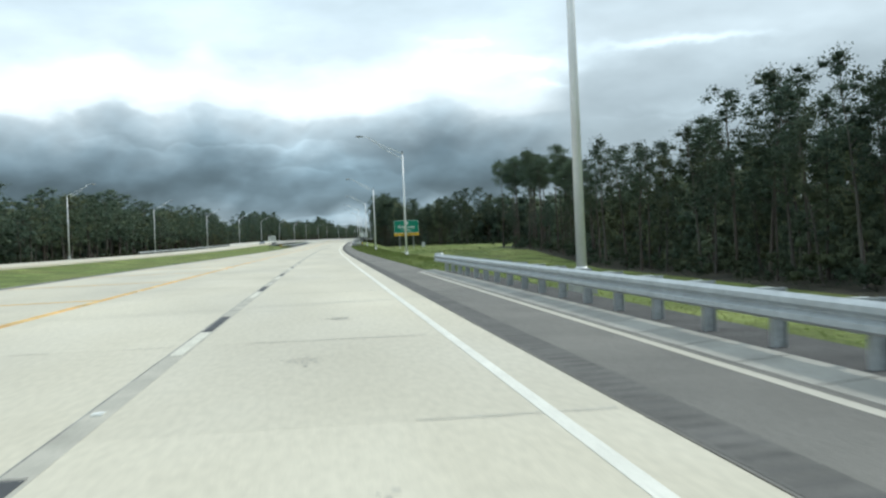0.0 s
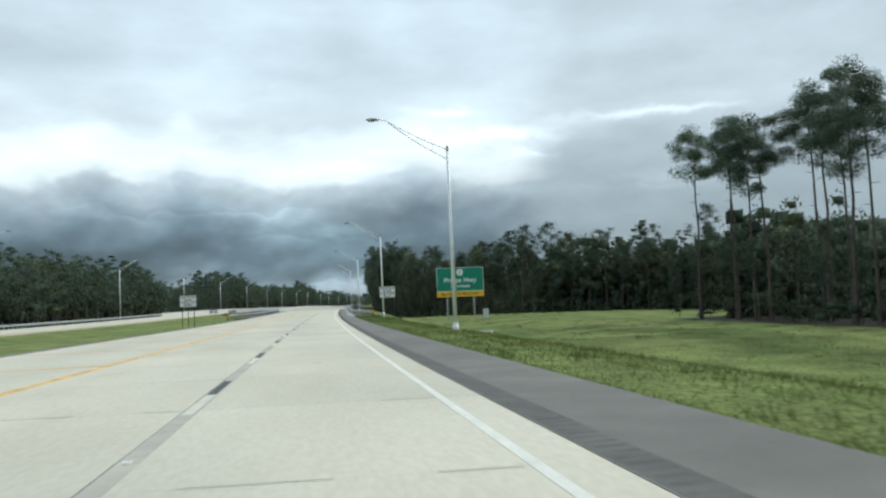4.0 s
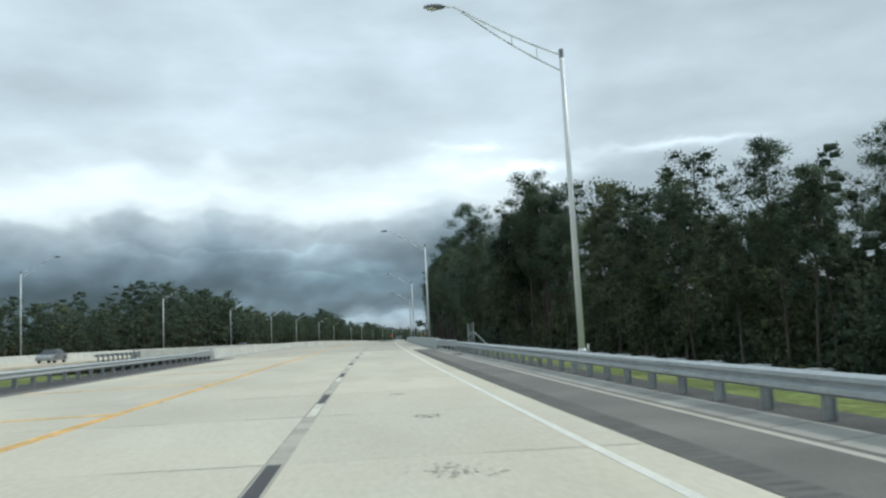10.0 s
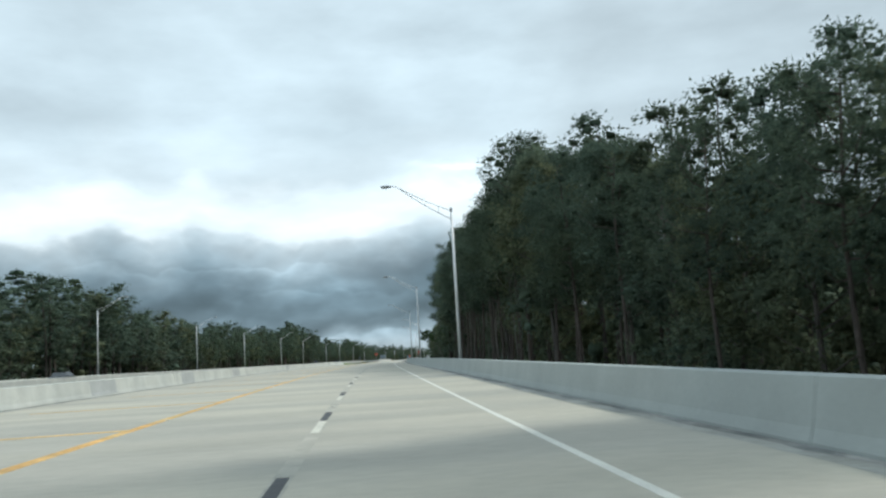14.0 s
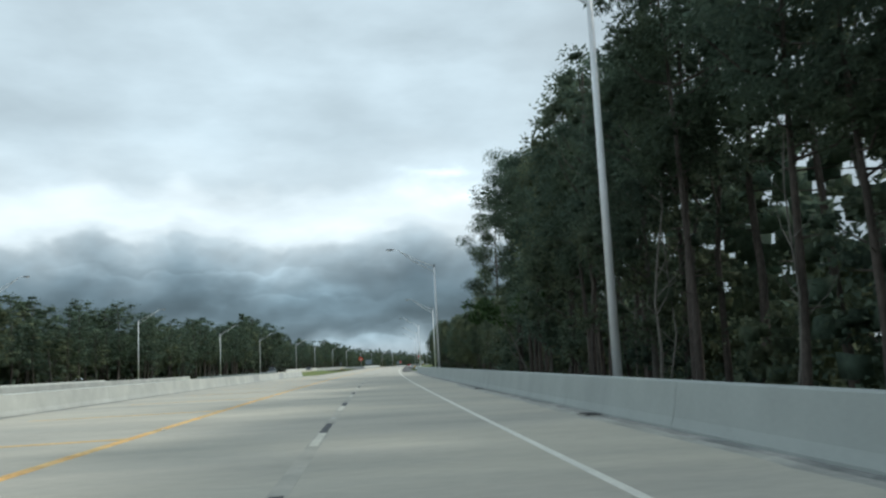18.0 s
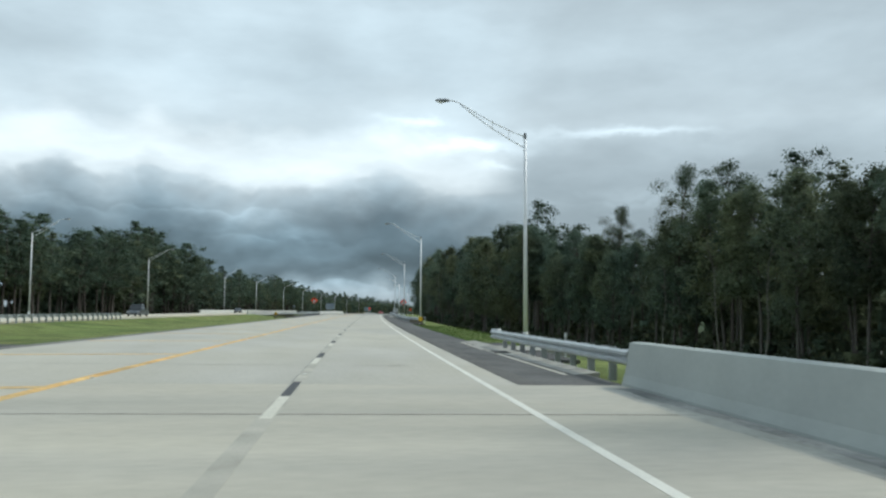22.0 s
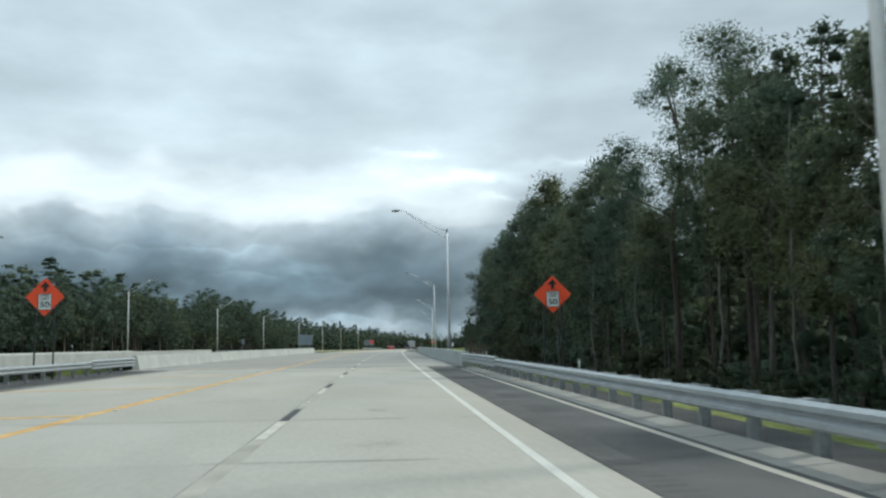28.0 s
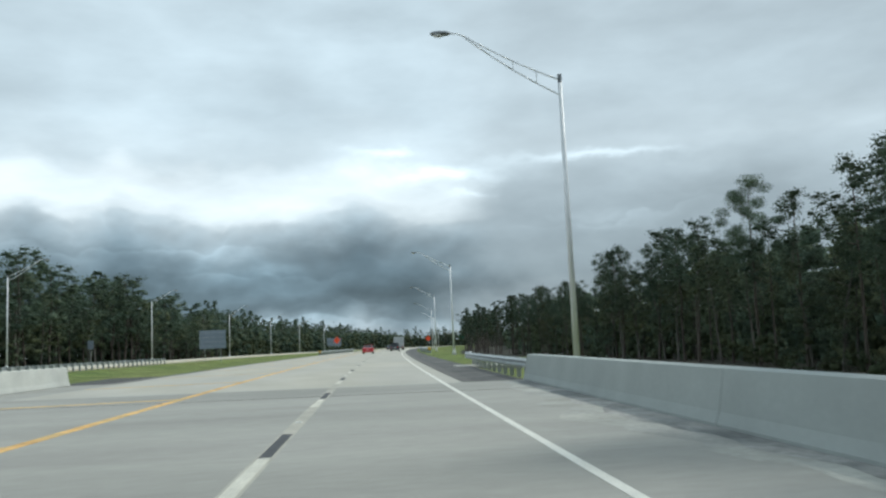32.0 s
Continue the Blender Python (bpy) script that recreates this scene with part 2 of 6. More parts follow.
M = dict(
    slab=material("pavement_concrete", (0.568, 0.522, 0.418), 0.85, var=0.12, scale=0.5, fine=14, fine_var=0.06, bump=0.12, bump_scale=45, obj_var=0.04,
                  tint=(0.50, 0.464, 0.383), tint_scale=0.25, stretch=(1, 0.3, 1)),
    # the stretched tint puts bands of sun and tree shade into the deck colour
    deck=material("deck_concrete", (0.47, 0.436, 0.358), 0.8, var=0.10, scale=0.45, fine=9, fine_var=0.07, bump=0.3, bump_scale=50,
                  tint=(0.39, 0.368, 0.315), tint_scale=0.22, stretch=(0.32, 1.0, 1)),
    # darker concrete for the later stretches of slabs
    slab_dark=material("darker_pavement_concrete", (0.465, 0.436, 0.366), 0.85, var=0.10, scale=0.5, fine=14, fine_var=0.05, bump=0.12, bump_scale=45, obj_var=0.04,
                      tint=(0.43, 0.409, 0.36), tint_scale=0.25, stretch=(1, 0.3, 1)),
    # same banded tint as the first deck, over a darker base
    deck_dark=material("darker_deck_concrete", (0.34, 0.328, 0.295), 0.8, var=0.12, scale=0.45, fine=9, fine_var=0.07, bump=0.3, bump_scale=50,
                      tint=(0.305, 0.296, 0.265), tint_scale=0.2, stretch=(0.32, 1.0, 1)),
    worn=material("worn_concrete", (0.415, 0.392, 0.335), 0.85, var=0.18, scale=1.2, fine=25, bump=0.3),
    joint=material("joint_sealant", (0.05, 0.05, 0.048), 0.9, var=0.3, scale=2),
    stain=material("oil_stain", (0.37, 0.352, 0.305), 0.8, var=0.2, scale=3, fine=15, fine_var=0.2),
    dirt=material("gutter_dirt", (0.17, 0.175, 0.17), 0.9, var=0.35, scale=0.8, fine=9, fine_var=0.25, tint=(0.3, 0.29, 0.27), tint_scale=0.5),
    silt=material("thin_silt", (0.315, 0.31, 0.285), 0.85, var=0.2, scale=0.7, fine=9, fine_var=0.15, tint=(0.37, 0.36, 0.32), tint_scale=0.5),
    asphalt=material("asphalt", (0.155, 0.148, 0.134), 0.85, var=0.12, scale=0.7, fine=50, fine_var=0.25, bump=0.5, bump_scale=120,
                     tint=(0.185, 0.176, 0.158), tint_scale=0.2),
    # later shoulder: darker asphalt, with part of the tree shade in its colour
    asphalt_shaded=material("darker_asphalt", (0.086, 0.085, 0.082), 0.85, var=0.28, scale=0.5, fine=50, fine_var=0.25, bump=0.5, bump_scale=120,
                         tint=(0.115, 0.112, 0.107), tint_scale=0.3),
    rumble=material("rumble_asphalt", (0.126, 0.121, 0.112), 0.85, var=0.2, scale=1.0, fine=50, fine_var=0.25, bump=0.5, bump_scale=120),
    gravel=material("dark_gravel", (0.082, 0.08, 0.078), 0.95, var=0.25, scale=1.0, fine=40, fine_var=0.4, bump=0.9, bump_scale=50),
    gutter=material("gutter_concrete", (0.33, 0.318, 0.285), 0.85, var=0.15, scale=1.0, fine=20, bump=0.3, obj_var=0.08),
    white=material("white_road_paint", (0.70, 0.68, 0.61), 0.6, var=0.08, scale=1.5, fine=30, fine_var=0.12, bump=0.3, bump_scale=150),
    dash=material("worn_white_road_paint", (0.60, 0.575, 0.49), 0.7, var=0.10, scale=1.5, fine=25, fine_var=0.15, bump=0.3, bump_scale=150),
    black=material("black_road_paint", (0.055, 0.055, 0.058), 0.7, var=0.15, scale=2, fine=30, fine_var=0.2),
    yellow=material("yellow_road_paint", (0.66, 0.38, 0.115), 0.7, var=0.28, scale=0.9, fine=9, fine_var=0.25, tint=(0.60, 0.40, 0.15), tint_scale=0.4),
    faded=material("faded_yellow_paint", (0.60, 0.41, 0.18), 0.75, var=0.2, scale=1.0, fine=9, fine_var=0.25),
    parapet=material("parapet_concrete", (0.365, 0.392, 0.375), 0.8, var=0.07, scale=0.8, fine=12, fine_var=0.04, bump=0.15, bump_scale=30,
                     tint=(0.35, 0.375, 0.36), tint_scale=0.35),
    # lighter copy for the median and opposite sides, sunlight put into its colour
    parapet_sunlit=material("sunlit_parapet_concrete", (0.56, 0.565, 0.52), 0.8, var=0.10, scale=0.8, fine=12, fine_var=0.05, bump=0.15, bump_scale=30,
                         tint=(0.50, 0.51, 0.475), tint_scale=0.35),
    groove=material("milled_groove", (0.096, 0.093, 0.088), 0.9, var=0.3, scale=2),
    patch=material("grey_patch_paint", (0.42, 0.43, 0.42), 0.8, var=0.1, scale=1.0),
    patch_dark=material("faded_stencil_paint", (0.15, 0.155, 0.15), 0.8, var=0.25, scale=6.0, fine=40, fine_var=0.3),
    galv=material("galvanised_steel", (0.44, 0.47, 0.48), 0.5, 0.2, var=0.12, scale=2.5, fine=14, fine_var=0.12, spec=0.5),
    post=material("weathered_steel_post", (0.40, 0.42, 0.42), 0.55, 0.5, var=0.2, scale=3, fine=20, fine_var=0.15),
    wood=material("treated_timber_post", (0.16, 0.13, 0.10), 0.9, var=0.25, scale=4, fine=30, fine_var=0.2, bump=0.3),
    alu=material("brushed_aluminium", (0.74, 0.745, 0.75), 0.42, 0.12, var=0.06, scale=1.0, fine=20, fine_var=0.05),
    lamp=material("grey_lamp_housing", (0.22, 0.23, 0.24), 0.5, 0.3, var=0.1, scale=4),
    lens=material("lamp_lens", (0.6, 0.6, 0.58), 0.2, var=0.05),
    footing=material("footing_concrete", (0.42, 0.42, 0.40), 0.85, var=0.12, scale=3, fine=20, bump=0.3),
    grass=material("mown_grass", (0.122, 0.160, 0.046), 0.95, var=0.38, scale=0.30, fine=5.0, fine_var=0.40, bump=0.8, bump_scale=14,
                   tint=(0.168, 0.190, 0.062), tint_scale=0.07, spec=0.15),
    blade=material("grass_blades", (0.155, 0.212, 0.058), 0.85, var=0.10, scale=0.6, island=0.2, tint=(0.185, 0.215, 0.068), tint_scale=0.15,
                   translucent=0.25, spec=0.2),
    tuft=material("tall_grass", (0.085, 0.125, 0.036), 0.9, var=0.15, scale=0.5, island=0.25, tint=(0.135, 0.145, 0.05), tint_scale=0.2, translucent=0.25, spec=0.1),
    fresh=material("young_green_leaves", (0.062, 0.105, 0.036), 0.7, var=0.3, scale=0.5, island=0.4, translucent=0.25, spec=0.2),
    lush=material("lush_grass_blades", (0.095, 0.165, 0.045), 0.85, var=0.10, scale=0.6, island=0.2, tint=(0.12, 0.17, 0.05), tint_scale=0.15, translucent=0.25, spec=0.2),
    floor=material("forest_floor", (0.032, 0.03, 0.018), 0.95, var=0.3, scale=0.2, fine=4, fine_var=0.3, bump=0.6, bump_scale=6),
    canopy=material("distant_scrub", (0.042, 0.062, 0.030), 0.95, var=0.4, scale=0.06, fine=0.5, fine_var=0.4, bump=1.0, bump_scale=0.3, tint=(0.060, 0.074, 0.034), tint_scale=0.02, spec=0.1),
    bark=material("pine_bark", (0.085, 0.070, 0.060), 0.95, var=0.3, scale=2.0, fine=12, fine_var=0.3, bump=0.8, bump_scale=14, stretch=(1, 1, 0.3)),
    pale=material("pale_bark", (0.11, 0.10, 0.088), 0.9, var=0.3, scale=2.0, fine=12, fine_var=0.25, bump=0.5, bump_scale=14, stretch=(1, 1, 0.3)),
    stem=material("pale_stem_bark", (0.17, 0.158, 0.138), 0.9, var=0.3, scale=2.0, fine=12, fine_var=0.25, bump=0.5, bump_scale=14, stretch=(1, 1, 0.3)),
    # needle and leaf greens are lifted and blued, so haze sits in their colour
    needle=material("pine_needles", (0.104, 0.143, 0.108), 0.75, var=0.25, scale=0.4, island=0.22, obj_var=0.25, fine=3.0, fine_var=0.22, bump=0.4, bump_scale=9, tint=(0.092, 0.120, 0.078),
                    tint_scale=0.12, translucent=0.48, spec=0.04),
    leaf=material("broad_leaves", (0.114, 0.156, 0.118), 0.7, var=0.25, scale=0.4, island=0.22, obj_var=0.35, fine=3.0, fine_var=0.22, bump=0.4, bump_scale=8, tint=(0.138, 0.156, 0.092),
                  tint_scale=0.10, translucent=0.48, spec=0.04),
    # undergrowth leaves: the gloom at the wood's foot is put into this colour
    shrub=material("shaded_shrub_leaves", (0.058, 0.080, 0.054), 0.75, var=0.3, scale=0.5, island=0.25, fine=3.0, fine_var=0.2, tint=(0.074, 0.084, 0.048), tint_scale=0.12, translucent=0.3, spec=0.03),
    green=material("sign_green", (0.008, 0.20, 0.125), 0.5, var=0.05, scale=1.5),
    signwhite=material("sign_white", (0.72, 0.73, 0.72), 0.5, var=0.04, scale=2),
    signblack=material("sign_black", (0.02, 0.02, 0.022), 0.6, var=0.05),
    signyellow=material("sign_yellow", (0.72, 0.42, 0.02), 0.5, var=0.05, scale=2),
    orange=material("sign_orange", (0.95, 0.10, 0.035), 0.5, var=0.05, scale=2),
    signback=material("bare_sign_back", (0.22, 0.26, 0.32), 0.5, 0.4, var=0.08, scale=1.5),
    channel=material("sign_post_steel", (0.035, 0.04, 0.04), 0.6, 0.3, var=0.15, scale=3),
    rubber=material("tyre_rubber", (0.02, 0.02, 0.02), 0.85),
    glass=material("dark_car_glass", (0.02, 0.024, 0.028), 0.08, spec=0.6),
    chrome=material("bright_rim_metal", (0.55, 0.56, 0.57), 0.3, 0.9),
    redlamp=material("red_lamp_plastic", (0.45, 0.02, 0.02), 0.3),
    plate=material("pale_plate", (0.6, 0.6, 0.58), 0.5),
    red=material("red_car_paint", (0.50, 0.028, 0.035), 0.3, spec=0.6),
    darkcar=material("charcoal_car_paint", (0.045, 0.05, 0.055), 0.3, spec=0.6),
    bluecar=material("slate_car_paint", (0.07, 0.085, 0.10), 0.3, spec=0.6),
    silver=material("silver_car_paint", (0.30, 0.32, 0.33), 0.32, 0.4, spec=0.6),
    tank=material("grey_box_body", (0.38, 0.40, 0.41), 0.5, var=0.08),
    cabinet=material("grey_cabinet_paint", (0.52, 0.54, 0.54), 0.6, var=0.06, scale=3),
    mesh=material("chain_link_wire", (0.34, 0.36, 0.37), 0.5, 0.6),
    grate=material("iron_grate", (0.03, 0.03, 0.03), 0.7, 0.5),
    stud=material("road_stud", (0.72, 0.72, 0.68), 0.3),
)

# ---------------------------------------------------------------- the line of the road
HEADING = [0.249, 0.000, -0.251, -0.626, -1.171, -1.592, -2.221, -2.825, -3.283, -3.902, -4.402, -5.045, -5.776, -6.306, -6.691, -7.072, -7.440, -7.959, -8.598, -9.434, -10.267, -11.089, -11.902, -12.708, -13.510, -14.310, -15.109, -15.907, -16.706, -17.505, -18.306, -19.107, -19.908, -20.710, -21.512]
RISE = [-0.02, 0.00, -0.03, -0.13, -0.12, -0.00, 0.38, 1.00, 1.60, 2.09, 2.38, 2.54, 2.65, 2.73, 2.92, 3.14, 3.36, 3.54, 3.65, 3.63, 3.55, 3.45, 3.31, 3.16, 2.99, 2.81, 2.63, 2.43, 2.23, 2.03, 1.83, 1.63, 1.43, 1.22, 1.02]
GRID = np.arange(-60, 2001, 2.0)
_psi = np.radians(np.interp(GRID, np.arange(-60, 2001, 60.0), HEADING))
_z = np.convolve(np.pad(np.interp(GRID, np.arange(-60, 2001, 60.0), RISE), 15, mode="edge"), np.ones(31) / 31, "valid")
_dx, _dy = -np.sin(_psi), np.cos(_psi)
_x = np.concatenate([[0], np.cumsum(_dx[1:] + _dx[:-1])])
_y = np.concatenate([[0], np.cumsum(_dy[1:] + _dy[:-1])])
_x -= _x[30]
_y -= _y[30]


def along(s, d, z=0.0):
    """World places for stations s, offsets d to the right of the lane line and heights z over the road."""
    s = np.asarray(s, float)
    d, z = np.broadcast_to(d, s.shape), np.broadcast_to(z, s.shape)
    a = np.interp(s, GRID, _psi)
    over = np.where(s < GRID[0], s - GRID[0], np.where(s > GRID[-1], s - GRID[-1], 0))
    x = np.interp(s, GRID, _x) + d * np.cos(a) - over * np.sin(a)
    y = np.interp(s, GRID, _y) + d * np.sin(a) + over * np.cos(a)
    return np.stack([x, y, np.interp(s, GRID, _z) + z], -1)


def at(s, d, z=0.0, turn=0.0):
    x, y, h = along(s, d, z)
    return pose(x, y, h, 0, 0, math.degrees(np.interp(s, GRID, _psi)) + turn)


def tilted(s, d, z=0.0):
    """A pose on the road's own slope."""
    p, q = along(s, d, z), along(s + 1.0, d, z)
    m = at(s, d, z)
    return m @ Matrix.Rotation(math.atan2(q[2] - p[2], 1.0), 4, "X")


BRIDGES = [(377.5, 688.0), (917.0, 1021.0)]

# ---------------------------------------------------------------- mesh helpers


def mesh_of(name, verts, faces, mat, smooth=False):
    me = bpy.data.meshes.new(name)
    me.from_pydata([tuple(map(float, v)) for v in verts], [], faces)
    me.materials.append(mat)
    if smooth:
        me.polygons.foreach_set("use_smooth", [True] * len(me.polygons))
    me.update()
    return me


def mesh_np(name, verts, quads, mats, index=None):
    """A mesh from arrays of corners and four-cornered faces."""
    me = bpy.data.meshes.new(name)
    n, k = len(verts), quads.shape[1]
    me.vertices.add(n)
    me.vertices.foreach_set("co", np.asarray(verts, np.float32).ravel())
    me.loops.add(len(quads) * k)
    me.loops.foreach_set("vertex_index", np.asarray(quads, np.int32).ravel())
    me.polygons.add(len(quads))
    me.polygons.foreach_set("loop_start", np.arange(len(quads), dtype=np.int32) * k)
    for m in mats:
        me.materials.append(m)
    if index is not None:
        me.polygons.foreach_set("material_index", np.asarray(index, np.int32))
    me.update()
    me.validate()
    return me


def thing(name, label, category, group="", m=None, kind=""):
    ob = new(name)
    ob.empty_display_size = 0.2
    if m is not None:
        ob.matrix_world = m
    return tagged(ob, label, category, group, kind)


def under(name, me, parent, m=None, label=""):
    ob = new(name, me)
    ob.parent = parent
    if m is not None:
        ob.matrix_basis = m
    return tagged(ob, label)


def part(name, bm, mat, parent, label="", m=None, smooth=False):
    me = bpy.data.meshes.new(name)
    bm.to_mesh(me)
    bm.free()
    me.materials.append(mat)
    if smooth:
        me.polygons.foreach_set("use_smooth", [True] * len(me.polygons))
    return under(name, me, parent, m, label)


def box(bm, c, size, bevel=0.0):
    g = bmesh.ops.create_cube(bm, size=1.0, matrix=Matrix.Translation(c) @ Matrix.Diagonal((*size, 1)))
    if bevel:
        es = {e for v in g["verts"] for e in v.link_edges}
        bmesh.ops.bevel(bm, geom=list(es), offset=bevel, segments=2, affect="EDGES", profile=0.6)
    return bm


def rod(bm, a, b, r1, r2, seg=10):
    a, b = Vector(a), Vector(b)
    m = Matrix.Translation((a + b) / 2) @ (b - a).to_track_quat("Z", "Y").to_matrix().to_4x4()
    bmesh.ops.create_cone(bm, cap_ends=True, segments=seg, radius1=r1, radius2=r2, depth=(b - a).length, matrix=m)
    return bm


def sweep(s0, s1, profile, step=4.0, closed=True):
    """Corners and faces of a cross-section (d, z) drawn along the road."""
    n = max(2, int(math.ceil((s1 - s0) / step)) + 1)
    st, k = np.linspace(s0, s1, n), len(profile)
    v = np.concatenate([along(st, d, z)[:, None, :] for d, z in profile], 1).reshape(-1, 3)
    f = []
    for i in range(n - 1):
        for j in range(k if closed else k - 1):
            a, b = i * k + j, i * k + (j + 1) % k
            f.append((a, b, b + k, a + k))
    if closed:
        f.append(tuple(range(k))[::-1])
        f.append(tuple((n - 1) * k + j for j in range(k)))
    return v, f


def ribbon(name, s0, s1, profile, mat, step=4.0, closed=True, parent=None, label="", category="", kind="structure"):
    v, f = sweep(s0, s1, profile, step, closed)
    me = mesh_of(name, v, f, mat)
    bm = bmesh.new(); bm.from_mesh(me)
    bmesh.ops.recalc_face_normals(bm, faces=bm.faces)
    bm.to_mesh(me); bm.free()
    ob = new(name, me)
    if parent:
        ob.parent = parent
        return tagged(ob, label)
    return tagged(ob, label, category, "", kind)


def strip(d0, d1, z0=-0.3, z1=0.0):
    return [(d0, z0), (d1, z0), (d1, z1), (d0, z1)]


# ---------------------------------------------------------------- ground
R_FLOOR = [(-400, -4.0), (130, -4.0), (178, -1.3), (285, -1.2), (335, -3.0), (385, -5.0), (690, -5.0), (715, -3.2), (900, -3.8), (1030, -4.5),
           (1080, -2.6), (2600, -2.6)]
R_EDGE = [(-400, 44), (60, 46), (130, 45), (217, 45), (225, 62), (285, 66), (312, 48), (345, 40), (385, 26), (420, 17.5), (500, 16.5), (675, 17.0), (700, 27),
          (725, 38), (760, 36), (800, 29), (830, 25), (870, 21), (905, 18.5), (960, 18), (1005, 17), (1030, 30), (1060, 42), (1130, 43), (1200, 36), (1300, 25), (2600, 24)]


def edge_right(s):
    return np.interp(s, *zip(*R_EDGE))


def smooth01(x):
    x = np.clip(x, 0, 1)
    return x * x * (3 - 2 * x)


def over_water(s):
    """1 where the road runs on a bridge."""
    k = np.zeros_like(np.asarray(s, float))
    for a, b in BRIDGES:
        k = np.maximum(k, smooth01((s - a - 1) / 8) * smooth01((b - 1 - s) / 8))
    return k


def ground_height(s, d):
    """Height of the ground over the road's level."""
    s, d = np.broadcast_arrays(np.asarray(s, float), np.asarray(d, float))
    floor = np.interp(s, *zip(*R_FLOOR))
    right = -0.07 - 0.05 * np.clip(d - 6.4, 0, 3) + (floor + 0.2) * smooth01((d - 9.2) / (4 + 3.6 * np.abs(floor)))
    right = right - 0.45 * np.exp(-((d - 19) / 4.5) ** 2) * smooth01((s - 178) / 20) * smooth01((285 - s) / 20)
    right = right + 0.15 * np.sin(s * 0.045 + d * 0.06) * smooth01((d - 12) / 10)
    med = -0.12 - 0.55 * smooth01((-d - 12.5) / 6) * smooth01((d + 31.5) / 7)
    left = -0.12 - 2.6 * smooth01((-d - 46) / 12)
    z = np.where(d > 6.4, right, np.where(d > -10.6, -0.32, np.where(d > -31.0, med, np.where(d > -45.2, -0.35, left))))
    z = z * (1 - over_water(s)) + (-5.2 + 0.3 * np.sin(s * 0.13 + d * 0.2)) * over_water(s)
    far = np.interp(s, GRID, _z) * smooth01((np.abs(d) - 60) / 250)
    return z - far


DS = np.concatenate([[-5000, -2500, -1200, -600, -300, -180, -120], np.arange(-90, -56, 6.0), np.arange(-56, -44, 2.0),
                     [-45.0, -44.2, -38, -32, -31.2, -30.4], np.arange(-29, -12, 2.0), [-11.6, -10.9, -10.3, -5, 0, 5, 6.2, 6.5, 7.4, 8.4, 9.2, 10],
                     np.arange(11, 30, 1.5), np.arange(30, 70, 4.0), [75, 90, 120, 180, 300, 600, 1200, 2500, 5000]])
SS = np.concatenate([[-3500, -1800, -900, -450, -250], np.arange(-150, 1300, 5.0), np.arange(1300, 2100, 25.0), [2300, 2700, 3400, 4600]])
gs, gd = np.meshgrid(SS, DS, indexing="ij")
gv = along(gs.ravel(), gd.ravel(), ground_height(gs, gd).ravel())
ni, nj = gs.shape
ii, jj = np.meshgrid(np.arange(ni - 1), np.arange(nj - 1), indexing="ij")
q = (ii * nj + jj).ravel()
gq = np.stack([q, q + nj, q + nj + 1, q + 1], 1)[:, ::-1]
cs, cd = (gs[:-1, :-1] + gs[1:, 1:]).ravel() / 2, (gd[:-1, :-1] + gd[1:, 1:]).ravel() / 2
wild = (cd > edge_right(cs) - 3) | (cd < -57) | ((over_water(cs) > 0.3))
far_off = (np.abs(cd) > 88) | (cs > 1950) | (cs < -160)
ground = new("ground", mesh_np("ground", gv, gq, [M["grass"], M["floor"], M["canopy"]], np.where(far_off, 2, wild.astype(int))))
ground.data.polygons.foreach_set("use_smooth", [True] * len(ground.data.polygons))
tagged(ground, "mown green roadside grass running into dark forest floor", "ground", "", "structure")

# ---------------------------------------------------------------- pavement
LAND = [(-60, 377.5), (688.0, 917.0), (1021.0, 1990.0)]
road = thing("road", "pale concrete highway carriageway with sawn joints", "road", kind="structure")
for i, (a, b) in enumerate(BRIDGES):
    ribbon("bridge_deck", a, b, [(-13.4, -0.45), (7.0, -0.45), (7.0, 0.0), (-13.4, 0.0)], M["deck_dark" if i else "deck"], parent=road, label="stained grey concrete bridge deck with sun and shade bands in its colour")
    ribbon("deck_joint", a - 4.6, a - 4.55, strip(-10.5, 4.3, 0.0, 0.003), M["joint"], parent=road)
    ribbon("deck_joint", a + 0.0, a + 0.07, strip(-12.8, 6.3, 0.0, 0.003), M["joint"], parent=road)
    ribbon("deck_joint", b - 5.05, b - 5.01, strip(-12.8, 6.3, 0.0, 0.003), M["joint"], parent=road)

shoulder = thing("shoulder", "grey asphalt hard shoulder with a milled rumble strip", "road shoulder", kind="structure")
for a, b in LAND:
    ribbon("asphalt_strip", a, b, strip(4.31, 6.46), M["asphalt" if a < 600 else "asphalt_shaded"], parent=shoulder)
    ribbon("rumble_band", a, b, strip(4.34, 4.77, 0.0, 0.003), M["rumble"], parent=shoulder, label="darker sealed rumble band")
    ribbon("median_asphalt", a, b, strip(-11.3, -10.51, -0.3, -0.012), M["asphalt"], parent=shoulder)
for a, b in [(285, 378), (840, 918), (688, 706), (1021, 1045)]:
    ribbon("median_apron", a, b, strip(-14.2, -11.3, -0.3, -0.02), M["gravel"], parent=shoulder, label="dark gravelled apron beneath the guardrail")

# far part of the carriageway and the opposite one
far_slab = ribbon("far_carriageway", 1021.0, 1990.0, strip(-10.5, 4.3), M["slab_dark"], step=10, parent=road)
opposite = thing("opposite_road", "pale concrete carriageway of the opposite direction", "road", kind="structure")
ribbon("carriageway", -60, 1990, strip(-44.6, -31.4, -0.4, 0.0), M["slab"], step=10, parent=opposite)
ribbon("edge_line", -60, 1500, strip(-33.3, -33.15, 0.0, 0.004), M["yellow"], step=10, parent=opposite)
